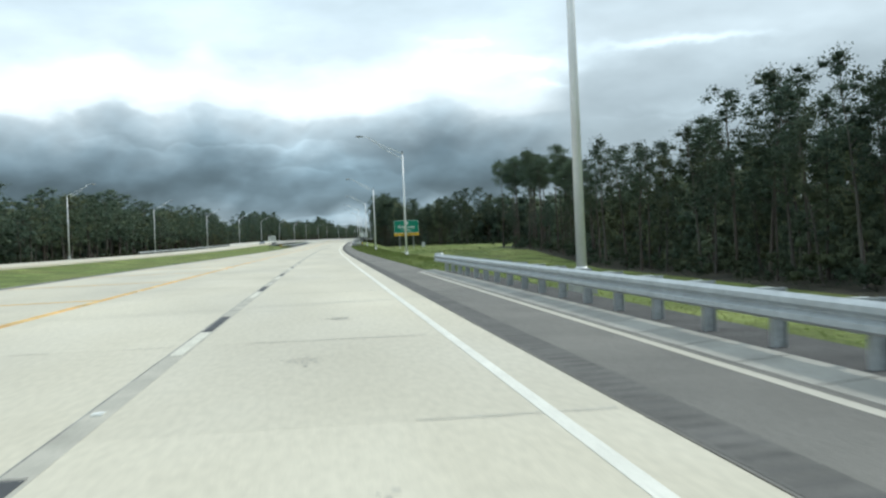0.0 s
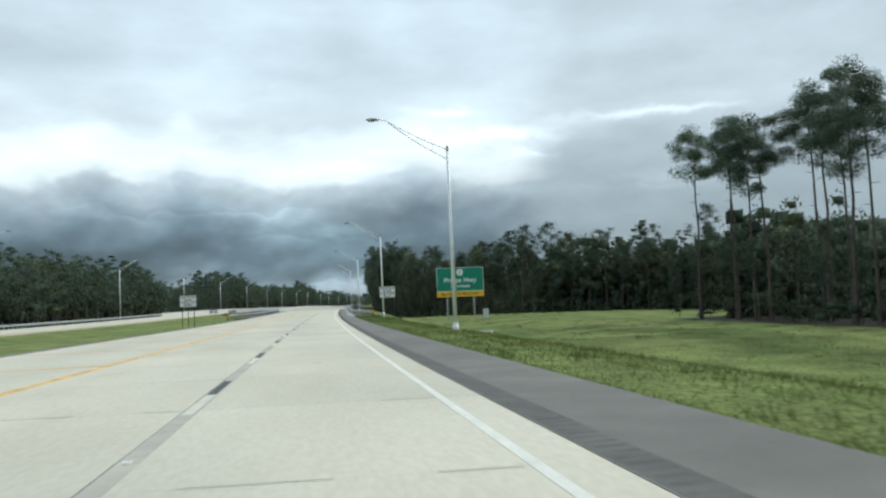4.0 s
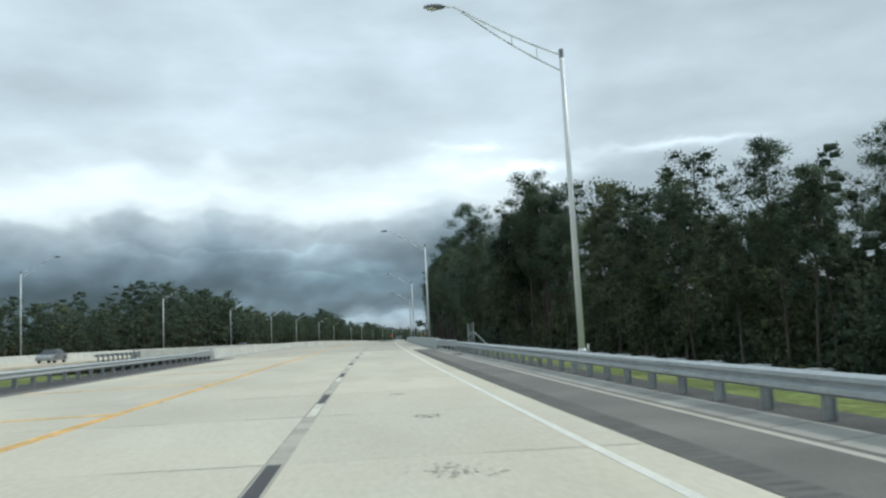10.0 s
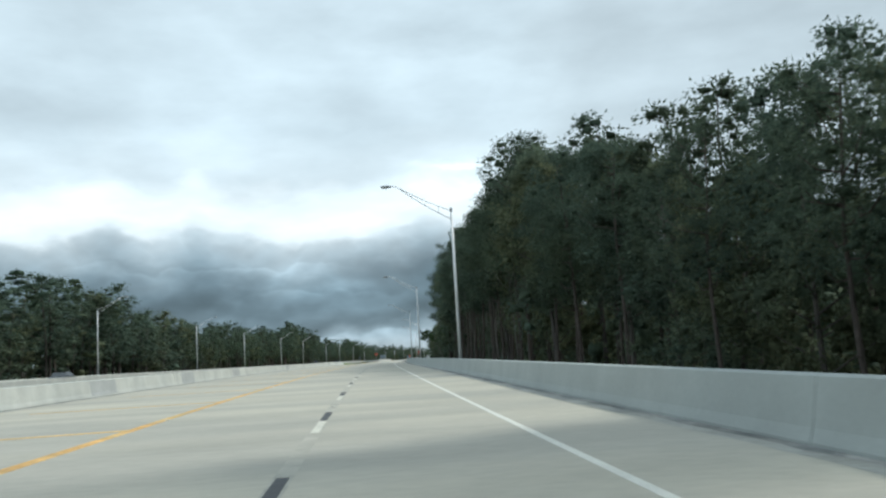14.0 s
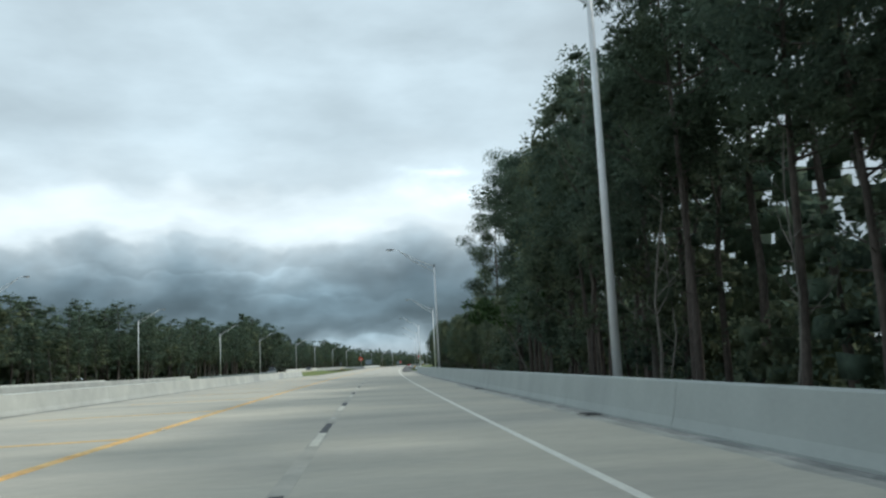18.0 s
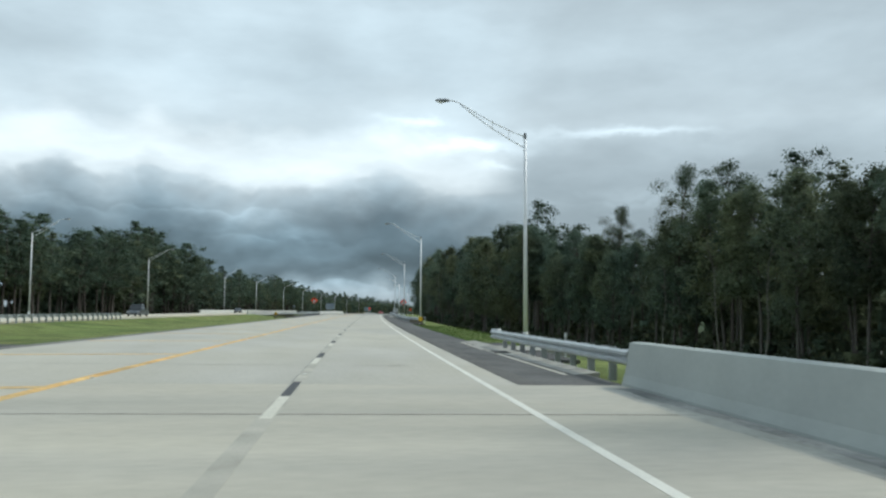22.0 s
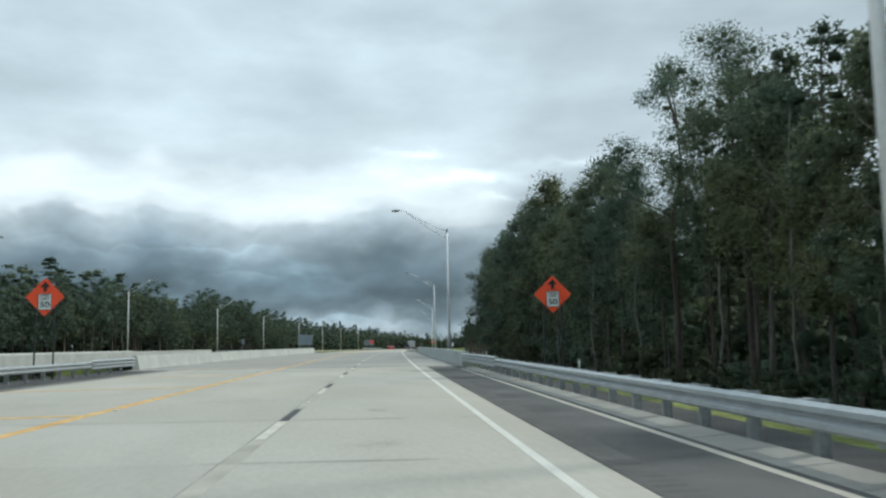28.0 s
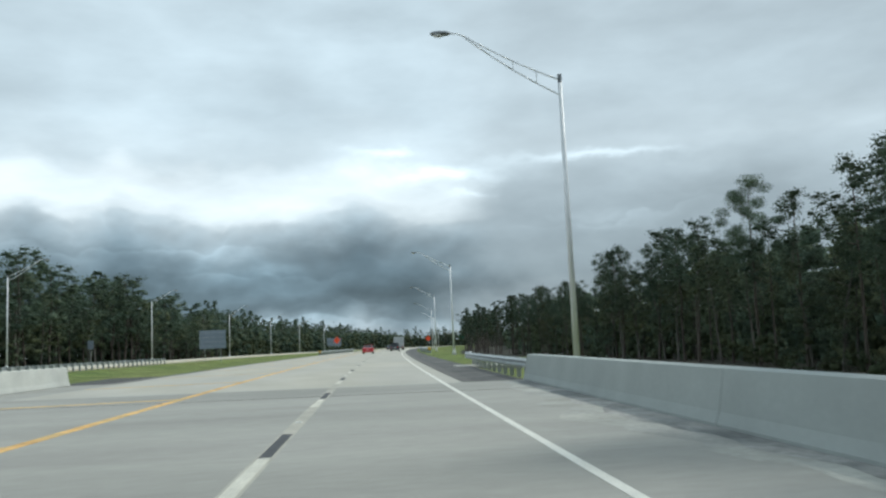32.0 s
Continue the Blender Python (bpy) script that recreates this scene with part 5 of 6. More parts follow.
# lone pines: high airy crowns over long bare stems
for i, (h, clumps, start) in enumerate(((24.0, 24, 0.74), (23.0, 24, 0.68), (24.0, 36, 0.54))):
    tv, tf, lv, lf = tree_shape(140 + i, "pine", h, clumps, 560, (0.24, 0.034), 7, 2, 0.27, 0.3, start)
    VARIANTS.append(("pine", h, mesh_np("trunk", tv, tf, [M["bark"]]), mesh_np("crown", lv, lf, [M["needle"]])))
# airy hardwoods with sky between their branches
for i, (h, clumps, start) in enumerate(((21.5, 40, 0.40), (21.5, 34, 0.5))):
    tv, tf, lv, lf = tree_shape(160 + i, "tall", h, clumps, 460, (0.13, 0.044), 7, 1, 0.34, 0.35, start)
    VARIANTS.append(("tall", h, mesh_np("trunk", tv, tf, [M["bark"]]), mesh_np("crown", lv, lf, [M["leaf"]])))
# a heavy-limbed pine with a full crown
tv, tf, lv, lf = tree_shape(171, "pine", 24.0, 64, 300, (0.25, 0.038), 8, 1, 0.42, 0.35, 0.40)
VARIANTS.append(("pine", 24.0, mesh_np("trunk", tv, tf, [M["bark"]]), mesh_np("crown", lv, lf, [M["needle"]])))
for v in VARIANTS:
    v[2].polygons.foreach_set("use_smooth", [True] * len(v[2].polygons))

TREE_LABEL = {"pine": ("pine_tree", "tall southern pine with a bare trunk and dark clumped crown"), "broad": ("broadleaf_tree", "leafy dark green swamp hardwood tree"),
              "tall": ("broadleaf_tree", "tall slender hardwood with a pale trunk and loose crown")}
protos = {}
TREES = []


R_TOP = [(-60, 16.5), (90, 16.5), (110, 15.0), (125, 16.0), (136, 14.5), (148, 12.5), (160, 10), (185, 8.5), (222, 8), (234, 12), (258, 10.5), (270, 11), (280, 15), (300, 15), (316, 17), (347, 16.2), (364, 14.8),
         (380, 15.5), (395, 17.5), (404, 18.5), (415, 18.5), (421, 13), (430, 12.5), (442, 12.3), (462, 13), (470, 14.5), (477, 16.5), (492, 19.5), (513, 23), (540, 24.5), (600, 24.5), (628, 23.5), (638, 20), (645, 15), (655, 12.5), (667, 11),
         (676, 10.5), (690, 12), (720, 14.5), (740, 16), (755, 17), (768, 14.5), (783, 11.5), (802, 12.5), (812, 16), (830, 17.5), (860, 18.5), (880, 17), (892, 12.5), (903, 14.5), (910, 16.5), (915, 17), (918, 13),
         (921, 11), (928, 14), (938, 16), (950, 17.8), (963, 17.8), (975, 16.8), (990, 17.3), (1003, 16.5), (1010, 15.5), (1018, 9), (1034, 10), (1048, 14.5), (1062, 15.5), (1078, 16), (1093, 14.3), (1105, 15.5), (1120, 16.5),
         (1146, 17.5), (1158, 15), (1164, 12), (1184, 11.6), (1215, 14), (1250, 15), (1264, 12), (1400, 14), (2600, 17)]
L_TOP = [(60, 14), (173, 13.5), (240, 16), (340, 15), (376, 13), (397, 16), (429, 12.5), (444, 10), (480, 10), (510, 12), (532, 15.5), (560, 15.5), (605, 18), (642, 17), (670, 14.5), (727, 15), (800, 15.5), (854, 17),
         (880, 18.5), (937, 21), (968, 19.7), (989, 16.5), (1003, 15), (1056, 16), (1076, 16.8), (1116, 13.5), (1135, 16.5), (1190, 17.6), (1228, 16), (1236, 14), (1244, 13), (1320, 15), (1560, 17), (2600, 19)]


def top_right(s):
    return float(np.interp(s, *zip(*R_TOP)))


def top_left(s):
    return float(np.interp(s, *zip(*L_TOP)))


def plant(i, s, d, scale, turn):
    kind, h, tm, cm = VARIANTS[i]
    z = float(ground_height(s, d)) - 0.1
    m = at(s, d, z, turn)
    if scale is None:
        scale = 0.93 * (top_right(s) - z) / h * rng.uniform(0.8, 1.05)
    if i not in protos:
        name, label = TREE_LABEL[kind]
        ob = thing(name, label, "tree", "trees at the edge of the woods", m)
        under("trunk", tm, ob)
        under("crown", cm, ob)
        protos[i] = ob
    else:
        ob = copy_thing(protos[i], m)
    ob.scale = (scale, scale, scale * rng.uniform(0.95, 1.06))
    return ob


rng = random.Random(11)
# single pines that stand out of the wood's edge
for i, s, d, k in ((13, 437, 17.0, 1.08), (10, 671.5, 17.5, 1.22), (10, 652, 18.0, 1.27), (9, 648.0, 18.8, 1.29), (9, 643.5, 18.4, 1.27), (13, 637, 18.4, 1.22), (12, 686, 18.0, 0.80), (11, 680, 18.4, 0.84),
                   (11, 988, 18.6, 0.86), (12, 1008, 17.6, 0.98), (11, 1003, 17.6, 1.0), (11, 915.5, 18.9, 1.0), (12, 905, 19.0, 0.90), (10, 1087, 42.5, 0.86), (9, 1037, 35.0, 0.88),
                   (13, 439.5, 18.6, 0.98), (1, 430.5, 18.8, 0.92), (4, 425.5, 18.4, 0.9), (2, 412, 20.5, 0.95), (0, 407, 22, 0.96), (1, 416.5, 19.8, 1.02), (12, 812, 28.5, 0.9), (11, 794, 31, 0.75), (12, 767, 36, 1.0), (12, 786, 34.5, 0.84), (0, 755, 37, 0.84)):
    plant(i, s, d, k, rng.uniform(0, 360))
# a stand of tall pines with bare stems on the rise before the bay
for k in range(19):
    s = 152.0 + 3.5 * k + rng.uniform(-1.0, 1.0)
    plant(rng.choice((8, 9)), s, 43.0 + rng.uniform(0, 5), (0.74 + 0.10 * min(1, k / 9)) * rng.uniform(0.94, 1.03), rng.uniform(0, 360))
s = 338.0
while s < 1012:
    near = edge_right(s)
    wood = 0.62 if 490 < s < 650 else 0.35 if s < 700 else 0.1
    if not 688 < s < 790:
        i = rng.choice((0, 1, 2)) if rng.random() < wood else rng.choice((3, 4, 5, 6, 7))
        if 392 < s < 432 and rng.random() < 0.7:
            i = rng.choice((0, 1, 2))
        if rng.random() > 0.06:
            plant(i, s + rng.uniform(-1.5, 1.5), near + rng.uniform(-0.5, 2.2), None, rng.uniform(0, 360))
    s += rng.uniform(3.6, 6.0)
for k in range(36):
    s = 692 + k * 3.6
    plant(rng.choice((3, 4, 5, 6, 7, 7, 1)), s, edge_right(s) + rng.uniform(0, 5), None, rng.uniform(0, 360))



def bare_trunk(s, d, height, radius, lean, label, crown=0.0, bark="stem"):
    """A thin pale stem without leaves below, some with a spray of fresh leaves at the tip."""
    rs = np.random.RandomState(int(s * 10))
    z = float(ground_height(s, d)) - 0.2
    zs = np.linspace(0, 1, 8)
    wob = np.cumsum(rs.normal(size=(8, 2)) * 0.012 * height, 0)
    path = [np.array([lean * height * t ** 1.3 + wob[i, 0], wob[i, 1], height * t]) for i, t in enumerate(zs)]
    br = []
    for k in range(7):
        t = rs.uniform(0.45, 0.95)
        o = np.array([np.interp(t, zs, [p[i] for p in path]) for i in range(3)])
        a, ln = rs.uniform(0, 6.28), height * rs.uniform(0.05, 0.13)
        br.append(([o, o + np.array([np.cos(a), np.sin(a), 0.9]) * ln * 0.6, o + np.array([np.cos(a), np.sin(a), 1.2]) * ln], [radius * 0.35, radius * 0.2, radius * 0.06]))
    tv, tf = limbs(rs, (path, [radius * (1 - 0.75 * t) for t in zs]), br, 8)
    ob = thing("bare_tree" if not crown else "leaning_tree", label, "tree", "thin trees at the wood's edge", at(s, d, z))
    under("trunk", mesh_np("trunk", tv, tf, [M[bark]]), ob)
    if crown:
        cen = [path[-1] + rs.normal(size=3) * np.array([1.6, 1.6, 0.7]) * crown for k in range(22)]
        lv, lf = foliage(rs, cen, [0.75 * crown * rs.uniform(0.6, 1.2) for k in cen], 80, (0.3, 0.1), 0.7, 0.2, 2, 0.4)
        under("crown", mesh_np("crown", lv, lf, [M["fresh"]]), ob, None)
    return ob


PALE = "thin pale bare stem at the dark wood's edge"
for s, d, h, rad, ln in ((590.5, 15.9, 17, 0.16, -0.03), (593.0, 16.2, 14, 0.12, 0.05), (597.5, 16.0, 18, 0.13, 0.02), (601.0, 16.4, 15, 0.11, -0.05), (577.0, 15.8, 15, 0.12, 0.04),
                      (563.0, 15.6, 16, 0.13, -0.04), (551.0, 15.8, 13, 0.11, 0.06), (534.0, 15.5, 15, 0.12, 0.03), (518.0, 15.4, 16, 0.12, -0.04), (742.0, 33.5, 11, 0.1, 0.03),
                      (751.0, 33.0, 12, 0.11, -0.04), (764.0, 32.0, 11, 0.1, 0.05), (884.0, 18.6, 12, 0.12, 0.05), (890.5, 17.9, 14, 0.13, -0.04),
                      (893.0, 18.2, 12, 0.11, 0.03), (899.0, 17.6, 13, 0.12, -0.03), (907.5, 17.2, 14, 0.12, 0.05), (918.0, 16.8, 12, 0.11, -0.05), (931.0, 16.6, 13, 0.12, 0.04), (946.0, 16.6, 14, 0.12, -0.03)):
    bare_trunk(s, d + 0.8, h, rad * 0.75, ln, PALE)
bare_trunk(607.0, 16.6, 27, 0.22, 0.01, "tall dark bare pine stem at the wood's edge", 0.0, "bark")
bare_trunk(628.0, 16.6, 11.5, 0.16, -0.33, "leaning pale tree with fresh green leaves at its tip", 0.85)

# the rest of the woods: simpler trees joined into belts
SIMPLE = []
for i, (kind, h) in enumerate([("pine", 23.0), ("pine", 20.5), ("tall", 21.0), ("broad", 18.0), ("pine", 22.0)]):
    SIMPLE.append((kind, *tree_shape(90 + i, kind, h, 40, 66, (0.31, 0.08) if kind == "pine" else (0.27, 0.09), 5, 1, 0.5, 0.45)))
DENSE = []
for i, (kind, h) in enumerate([("pine", 22.5), ("pine", 20.5), ("pine", 21.5), ("broad", 20.0), ("tall", 20.5)]):
    DENSE.append((kind, *tree_shape(180 + i, kind, h, 46, 36, (0.33, 0.09) if kind == "pine" else (0.30, 0.10), 4, 1, 0.55, 0.5, 0.42 if kind == "pine" else None)))
COARSE = []
for i, (kind, h) in enumerate([("pine", 22.0), ("pine", 20.0), ("broad", 18.5), ("tall", 20.0), ("pine", 23.0)]):
    COARSE.append((kind, *tree_shape(120 + i, kind, h, 26, 15, (0.36, 0.13) if kind == "pine" else (0.34, 0.14), 4, 1, 0.8, 0.5)))


def belt(name, label, places, shapes, seed, wide=1.1):
    """One mesh of many trees: places are (s, d, scale)."""
    r = np.random.RandomState(seed)
    vs, qs, idx, n = [], [], [], 0
    for s, d, k in places:
        kind, tv, tf, lv, lf = shapes[r.randint(len(shapes))]
        a = r.uniform(0, 6.28)
        rot = np.array([[np.cos(a), -np.sin(a), 0], [np.sin(a), np.cos(a), 0], [0, 0, 1]])
        o = along(s, d, ground_height(s, d) - 0.1)
        top = (top_right(s) if d > 0 else top_left(s)) - float(ground_height(s, d)) if abs(d) < 130 else 15.0
        sc = 0.94 * k * top / 21.0 * np.array([wide, wide, r.uniform(0.92, 1.08)])
        for pts, faces, mi in ((tv, tf, 0 if kind == "pine" else 1), (lv, lf, 2 if kind == "pine" else 3)):
            vs.append((pts * sc) @ rot.T + o)
            qs.append(faces + n)
            idx.append(np.full(len(faces), mi))
            n += len(pts)
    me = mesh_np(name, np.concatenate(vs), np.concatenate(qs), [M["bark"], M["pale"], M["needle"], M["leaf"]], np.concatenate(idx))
    return tagged(new(name, me), label, "woods", "", "stuff")


def scatter(s0, s1, step, lo, depth, rows, seed, k0=0.8, k1=1.08, side=1):
    r = random.Random(seed)
    out = []
    for row in range(rows):
        s = s0 + r.uniform(0, step)
        while s < s1:
            e = lo(s) if callable(lo) else lo
            out.append((s, side * (e + depth * row + r.uniform(-1.5, 2.5)), r.uniform(k0, k1)))
            s += step * r.uniform(0.6, 1.4)
    return out


belt("woods_front", "belt of tall pines behind the grass verge", scatter(-20, 385, 4.6, edge_right, 5.5, 2, 1, 0.72, 1.1), SIMPLE, 5)
belt("woods_behind", "dense dark wood behind the first trees", scatter(385, 1015, 4.6, lambda s: edge_right(s) + 5.0, 5.5, 1, 2, 0.9, 1.08), SIMPLE, 6)
belt("woods_beyond", "dark mixed wood beyond the second bridge", scatter(1230, 1990, 6.0, edge_right, 6.0, 2, 3, 0.8, 1.1), COARSE, 7)
belt("woods_verge", "dark mixed wood behind the verge past the second bridge", scatter(1012, 1235, 5.0, edge_right, 5.5, 2, 14, 0.85, 1.1), SIMPLE, 15)
belt("woods_across", "dark pine wood beyond the opposite road", scatter(60, 1275, 3.9, 57.0, 6.0, 1, 4, 0.78, 1.1, -1), DENSE, 8, 1.55)
belt("woods_across_behind", "dark pines behind the edge of the wood beyond the opposite road", scatter(60, 1275, 4.4, 62.0, 6.0, 1, 24, 0.9, 1.1, -1), COARSE, 28, 1.6)
belt("woods_far_across", "dark pine wood beyond the opposite road, far ahead", scatter(1265, 1990, 7.0, lambda s: 62 + max(0, s - 1275) * 0.06, 7.0, 2, 9, 0.95, 1.2, -1), COARSE, 9)
belt("woods_horizon", "far dark treeline at the end of the road", [(1990 + random.Random(k).uniform(0, 60), -140 + k * 3.4, 1.0 + 0.25 * random.Random(k + 500).random()) for k in range(90)],
     COARSE, 10)
belt("woods_deep", "deep dark wood far behind the verge trees", scatter(-20, 400, 8.0, lambda s: edge_right(s) + 20, 9.0, 1, 12, 0.8, 1.0), COARSE, 13)


def brush(name, label, places, seed, leaf=(0.5, 0.16), per=26):
    r = np.random.RandomState(seed)
    cen, rad = [], []
    for s, d, h in places:
        o = along(s, d, ground_height(s, d))
        for k in range(4):
            cen.append(o + np.array([r.normal() * h * 0.4, r.normal() * h * 0.4, h * r.uniform(0.2, 0.9)]))
            rad.append(h * r.uniform(0.28, 0.5))
    lv, lf = foliage(r, cen, rad, per, leaf, 0.8, 0.0, 1)
    return tagged(new(name, mesh_np(name, lv, lf, [M["shrub"]])), label, "undergrowth", "", "stuff")


r = random.Random(21)


def thicket(name, label, places, seed, leaf, per, mass=0.8):
    """Dense young growth that fills the wood from the ground up: places are (s, d, height)."""
    q2 = np.random.RandomState(seed)
    cen, rad = [], []
    for s, d, h in places:
        o = along(s, d, ground_height(s, d))
        for k in range(7):
            cen.append(o + np.array([q2.normal() * 1.1, q2.normal() * 1.1, h * (k + q2.uniform(0.1, 0.9)) / 7 - 0.3]))
            rad.append(q2.uniform(1.2, 2.0))
    lv, lf = foliage(q2, cen, rad, per, leaf, 1.0, 0.0, 1, mass, 0.6)
    return tagged(new(name, mesh_np(name, lv, lf, [M["leaf"]])), label, "thicket", "", "stuff")


thicket("thicket", "dark young trees filling the wood behind its edge", [(s, edge_right(s) + r.uniform(4, 9), r.uniform(8, 13)) for s in np.arange(-25, 1250, 1.8)], 61, (0.4, 0.13), 30, 0.55)
thicket("thicket_edge", "dark bushy growth where the wood nears the bridge", [(s, edge_right(s) + r.uniform(1, 5), r.uniform(6, 10)) for s in np.arange(318, 425, 1.5)], 64, (0.4, 0.14), 60, 0.4)
thicket("thicket_deep", "dark dense growth deep in the wood", [(s, edge_right(s) + r.uniform(13, 17), top_right(s) * r.uniform(0.75, 0.95) + 2) for s in np.arange(-25, 1250, 2.0)], 63, (0.9, 0.3), 10, 1.15)
thicket("thicket_across", "dark young trees filling the wood beyond the opposite road", [(s, -64 + r.uniform(-4, 3), top_left(s) * r.uniform(0.62, 0.86)) for s in np.arange(60, 1700, 1.7)], 62,
        (0.5, 0.16), 16, 0.9)
thicket("thicket_back", "dark unbroken growth far inside the wood", [(s, edge_right(s) + r.uniform(25, 30), min(13, top_right(s) * r.uniform(0.65, 0.8))) for s in np.arange(-25, 1990, 2.6)], 66, (1.2, 0.4), 5, 1.4)
thicket("thicket_back_across", "dark unbroken growth far inside the wood beyond the opposite road", [(s, -76 + r.uniform(-3, 3), top_left(s) * r.uniform(0.8, 0.95)) for s in np.arange(60, 1990, 2.8)], 67, (1.2, 0.4), 5, 1.4)
thicket("thicket_bay", "dark dense growth round the grassy bay", [(s, edge_right(s) + r.uniform(2, 9), r.uniform(7, 12)) for s in np.arange(214, 325, 0.8)], 65, (0.6, 0.2), 14, 0.9)
thicket("thicket_horizon", "dark unbroken treeline far ahead where the road ends", [(2000 + 18 * row + r.uniform(-6, 6), -230 + k * 3.1, r.uniform(11, 16)) for row in range(3) for k in range(140)], 68, (0.9, 0.3), 8, 1.4)
brush("undergrowth", "dark shrubs along the foot of the woods", [(s, edge_right(s) + r.uniform(-2.5, 2), r.uniform(1.2, 3.6)) for s in np.arange(-20, 1100, 2.6)], 31, (0.25, 0.075), 44)
brush("undergrowth_across", "dark shrubs below the wood beyond the opposite road", [(s, -56 + r.uniform(-2, 1.5), r.uniform(1.2, 3.0)) for s in np.arange(60, 1200, 4.0)], 32,
      (0.9, 0.3), 10)

# ---------------------------------------------------------------- grass blades along the shoulder


def blades(name, label, ranges, seed, density, mat):
    r = np.random.RandomState(seed)
    S, D = [], []
    for s0, s1, d0, d1 in ranges:
        n = int((s1 - s0) * (d1 - d0) * density)
        S.append(r.uniform(s0, s1, n))
        u = r.uniform(0, 1, n)
        D.append(d0 + (d1 - d0) * u ** 1.8)
    S, D = np.concatenate(S), np.concatenate(D)
    o = along(S, D, ground_height(S, D) - 0.01)
    n = len(S)
    a, h = r.uniform(0, 6.28, n), r.uniform(0.03, 0.075, n) * (1 + 0.8 * (D < 6.7))
    w = np.stack([np.cos(a), np.sin(a), np.zeros(n)], 1) * 0.015
    tip = np.stack([r.normal(size=n) * 0.06, r.normal(size=n) * 0.06, h], 1)
    v = np.stack([o - w, o + w, o + tip], 1).reshape(-1, 3)
    return tagged(new(name, mesh_np(name, v, np.arange(3 * n).reshape(-1, 3), [mat])), label, "grass", "", "stuff")


blades("verge_grass", "green verge grass with a ragged edge against the asphalt", [(40, 262, 6.38, 19.0), (-30, 40, 8.0, 14.0)], 51, 36, M["blade"])
blades("field_grass", "thin green grass over the field beside the road", [(60, 290, 9.0, 40.0)], 54, 14, M["blade"])


def tufts(name, label, ranges, seed, mat):
    """Unmown clumps of taller grass strewn over the verge."""
    r = np.random.RandomState(seed)
    vs = []
    for s0, s1, d0, d1, count in ranges:
        for k in range(count):
            s, d = r.uniform(s0, s1), d0 + (d1 - d0) * r.uniform(0, 1) ** 1.3
            n, size = r.randint(14, 40), r.uniform(0.12, 0.5)
            S, D = s + r.normal(size=n) * size * 1.6, d + r.normal(size=n) * size
            o = along(S, D, ground_height(S, D) - 0.01)
            a, h = r.uniform(0, 6.28, n), r.uniform(0.08, 0.22, n)
            w = np.stack([np.cos(a), np.sin(a), np.zeros(n)], 1) * 0.012
            vs.append(np.stack([o - w, o + w, o + np.stack([r.normal(size=n) * 0.07, r.normal(size=n) * 0.07, h], 1)], 1).reshape(-1, 3))
    v = np.concatenate(vs)
    return tagged(new(name, mesh_np(name, v, np.arange(len(v)).reshape(-1, 3), [mat])), label, "grass", "", "stuff")


tufts("grass_tufts", "taller unmown clumps of darker grass on the verge", [(42, 262, 6.5, 12.0, 500), (42, 290, 9.0, 42.0, 1300), (709, 768, 6.5, 14.0, 50)], 53, M["tuft"])
blades("lush_verge_grass", "lush green verge grass between the guardrails", [(709, 768, 6.38, 15.0)], 52, 70, M["lush"])

# ---------------------------------------------------------------- concrete slabs, one by one
SLAB_LEN = 6.096


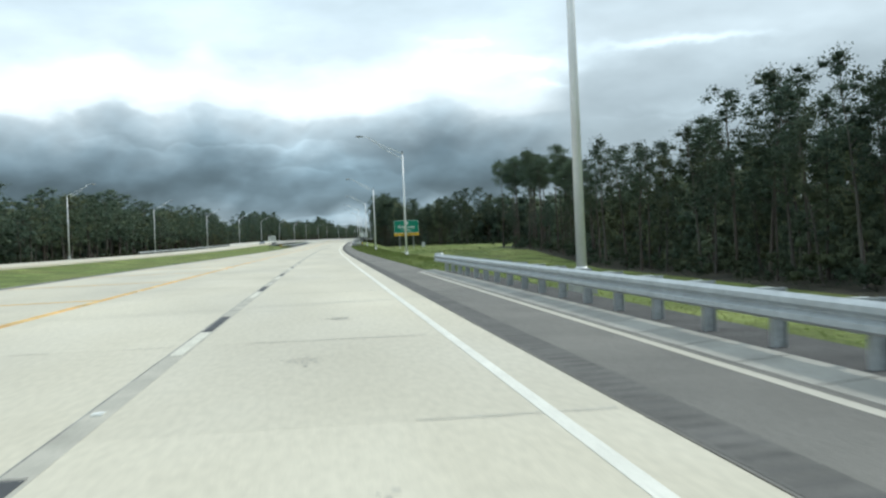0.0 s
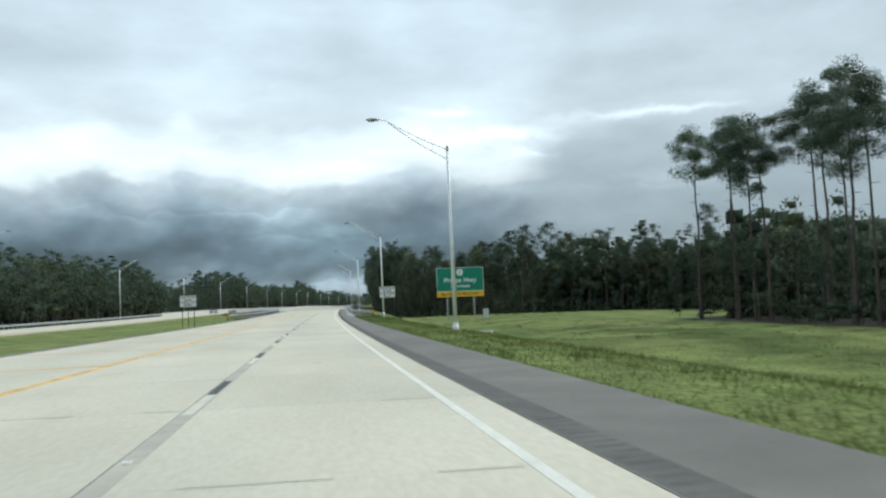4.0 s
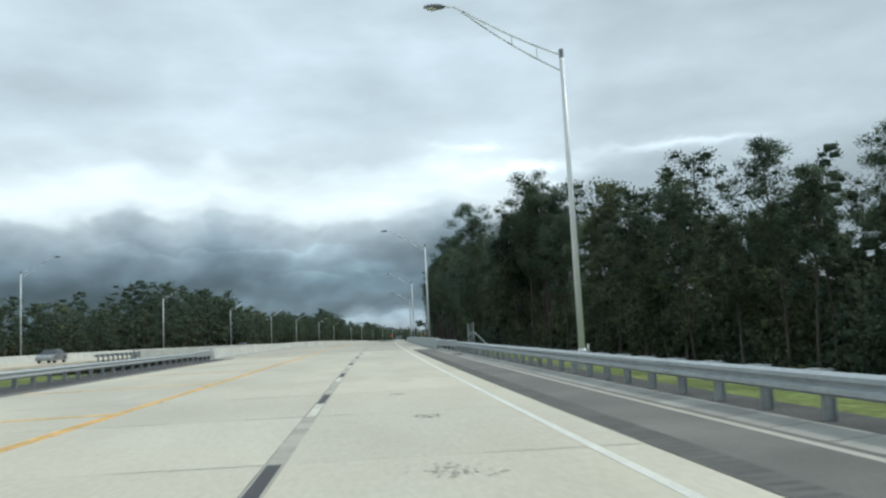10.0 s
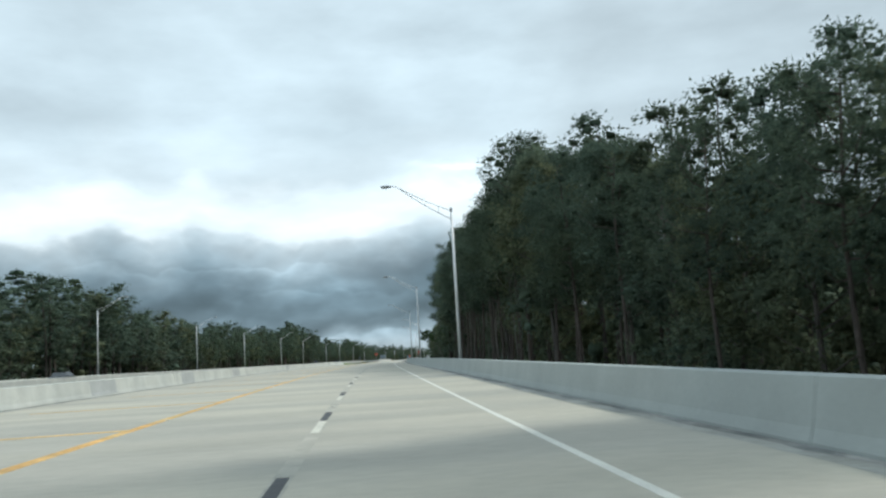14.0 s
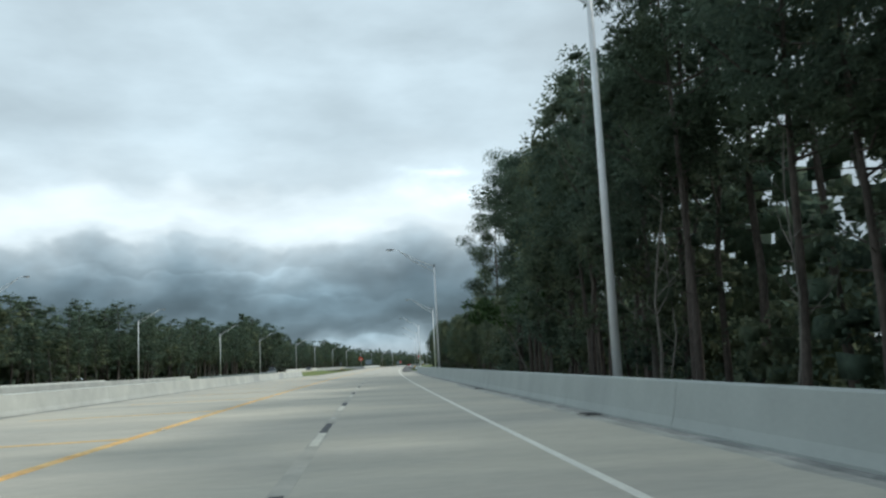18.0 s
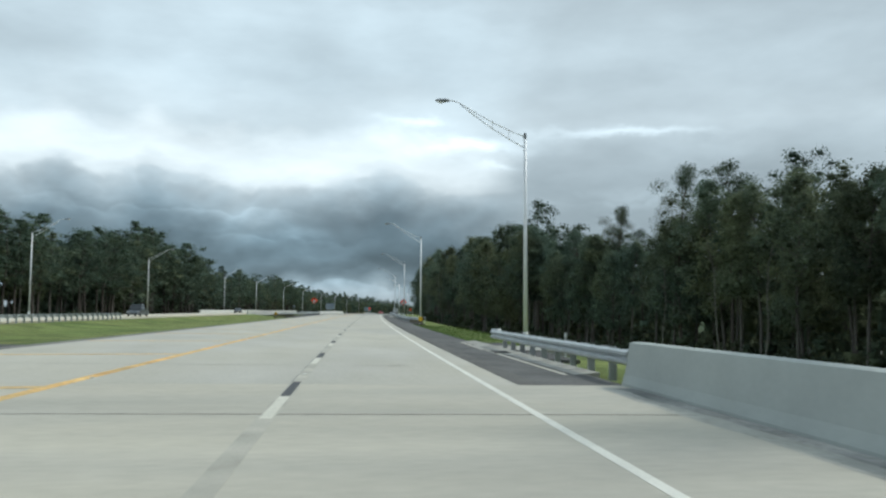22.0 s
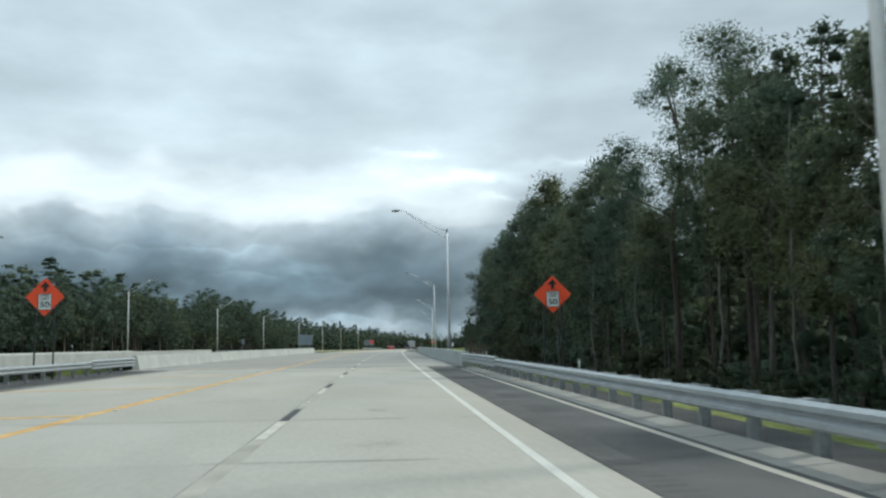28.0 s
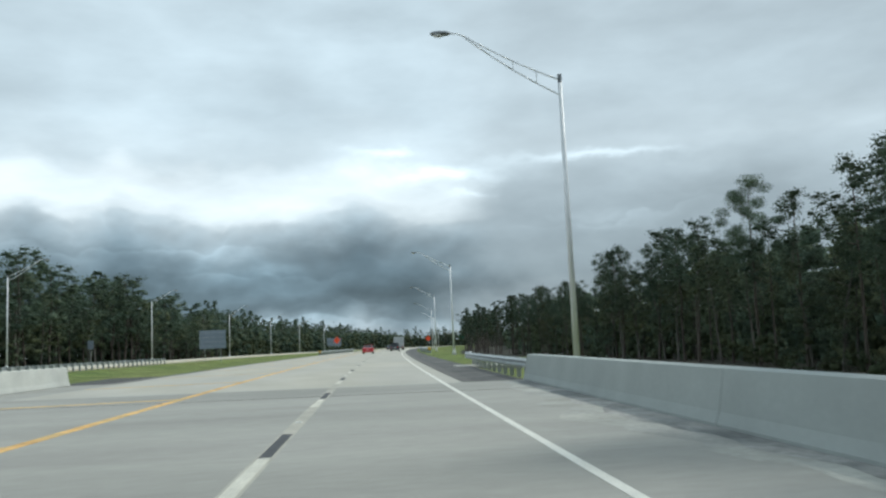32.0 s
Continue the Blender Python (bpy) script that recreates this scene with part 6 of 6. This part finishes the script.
def slab_mesh(name, d0, d1, mat):
    w, e = (d1 - d0) / 2 - 0.008, 0.006
    v = [(-w, e, -0.28), (w, e, -0.28), (w, SLAB_LEN - e, -0.28), (-w, SLAB_LEN - e, -0.28), (-w, e, -0.012), (w, e, -0.012), (w, SLAB_LEN - e, -0.012), (-w, SLAB_LEN - e, -0.012)]
    v += [(-w + 0.01, e + 0.01, 0), (w - 0.01, e + 0.01, 0), (w - 0.01, SLAB_LEN - e - 0.01, 0), (-w + 0.01, SLAB_LEN - e - 0.01, 0)]
    f = [(0, 3, 2, 1), (8, 9, 10, 11)] + [(i, (i + 1) % 4, 4 + (i + 1) % 4, 4 + i) for i in range(4)] + [(4 + i, 4 + (i + 1) % 4, 8 + (i + 1) % 4, 8 + i) for i in range(4)]
    return mesh_of(name, v, f, mat)


for d0, d1 in ((-0.11, 4.31), (-4.42, -0.11), (-10.51, -4.42)):
    me, me_dark = slab_mesh("concrete_slab", d0, d1, M["slab"]), slab_mesh("concrete_slab", d0, d1, M["slab_dark"])
    for a, b in ((-60, 377.5), (688.0, 917.0)):
        n = round((b - a) / SLAB_LEN)
        for k in range(n):
            under("concrete_slab", me if b < 400 else me_dark, road, tilted(a + (b - a) / n * k, (d0 + d1) / 2))

# dark ragged dirt in the cross joints
jr = np.random.RandomState(77)
jv, jf = [], []
for a, b, half in ((-60, 377.5, 0.016), (688.0, 917.0, 0.034)):
    n = round((b - a) / SLAB_LEN)
    for k in range(1, n):
        st = a + (b - a) / n * k
        d = -10.4
        while d < 4.2:
            run = jr.uniform(0.5, 1.4)
            if jr.random_sample() < (0.45 if half < 0.02 else 0.75):
                w = half * jr.uniform(0.4, 1.5, 2)
                o = len(jv)
                jv += [along(st + e, x, 0.0035) for e, x in ((-w[0], d), (-w[1], min(d + run, 4.25)), (w[1], min(d + run, 4.25)), (w[0], d))]
                jf.append((o, o + 1, o + 2, o + 3))
            d += run
ob = new("joint_dirt", mesh_of("joint_dirt", jv, jf, M["silt"]))
tagged(ob, "thin ragged dirt in the cross joints of the concrete", "stain", "", "stuff")

# milled grooves of the rumble band
gs0 = np.concatenate([np.arange(-30, 377, 0.31), np.arange(691, 914, 0.31)])
gv = np.concatenate([along(gs0 + o, np.full_like(gs0, d), 0.0042)[:, None, :] for o, d in ((0.0, 4.38), (0.06, 4.74), (0.17, 4.74), (0.11, 4.38))], 1).reshape(-1, 3)
ob = new("rumble_grooves", mesh_np("rumble_grooves", gv, quads_of(len(gv)), [M["groove"]]))
tagged(ob, "dark milled grooves of the rumble strip", "rumble strip", "", "stuff")
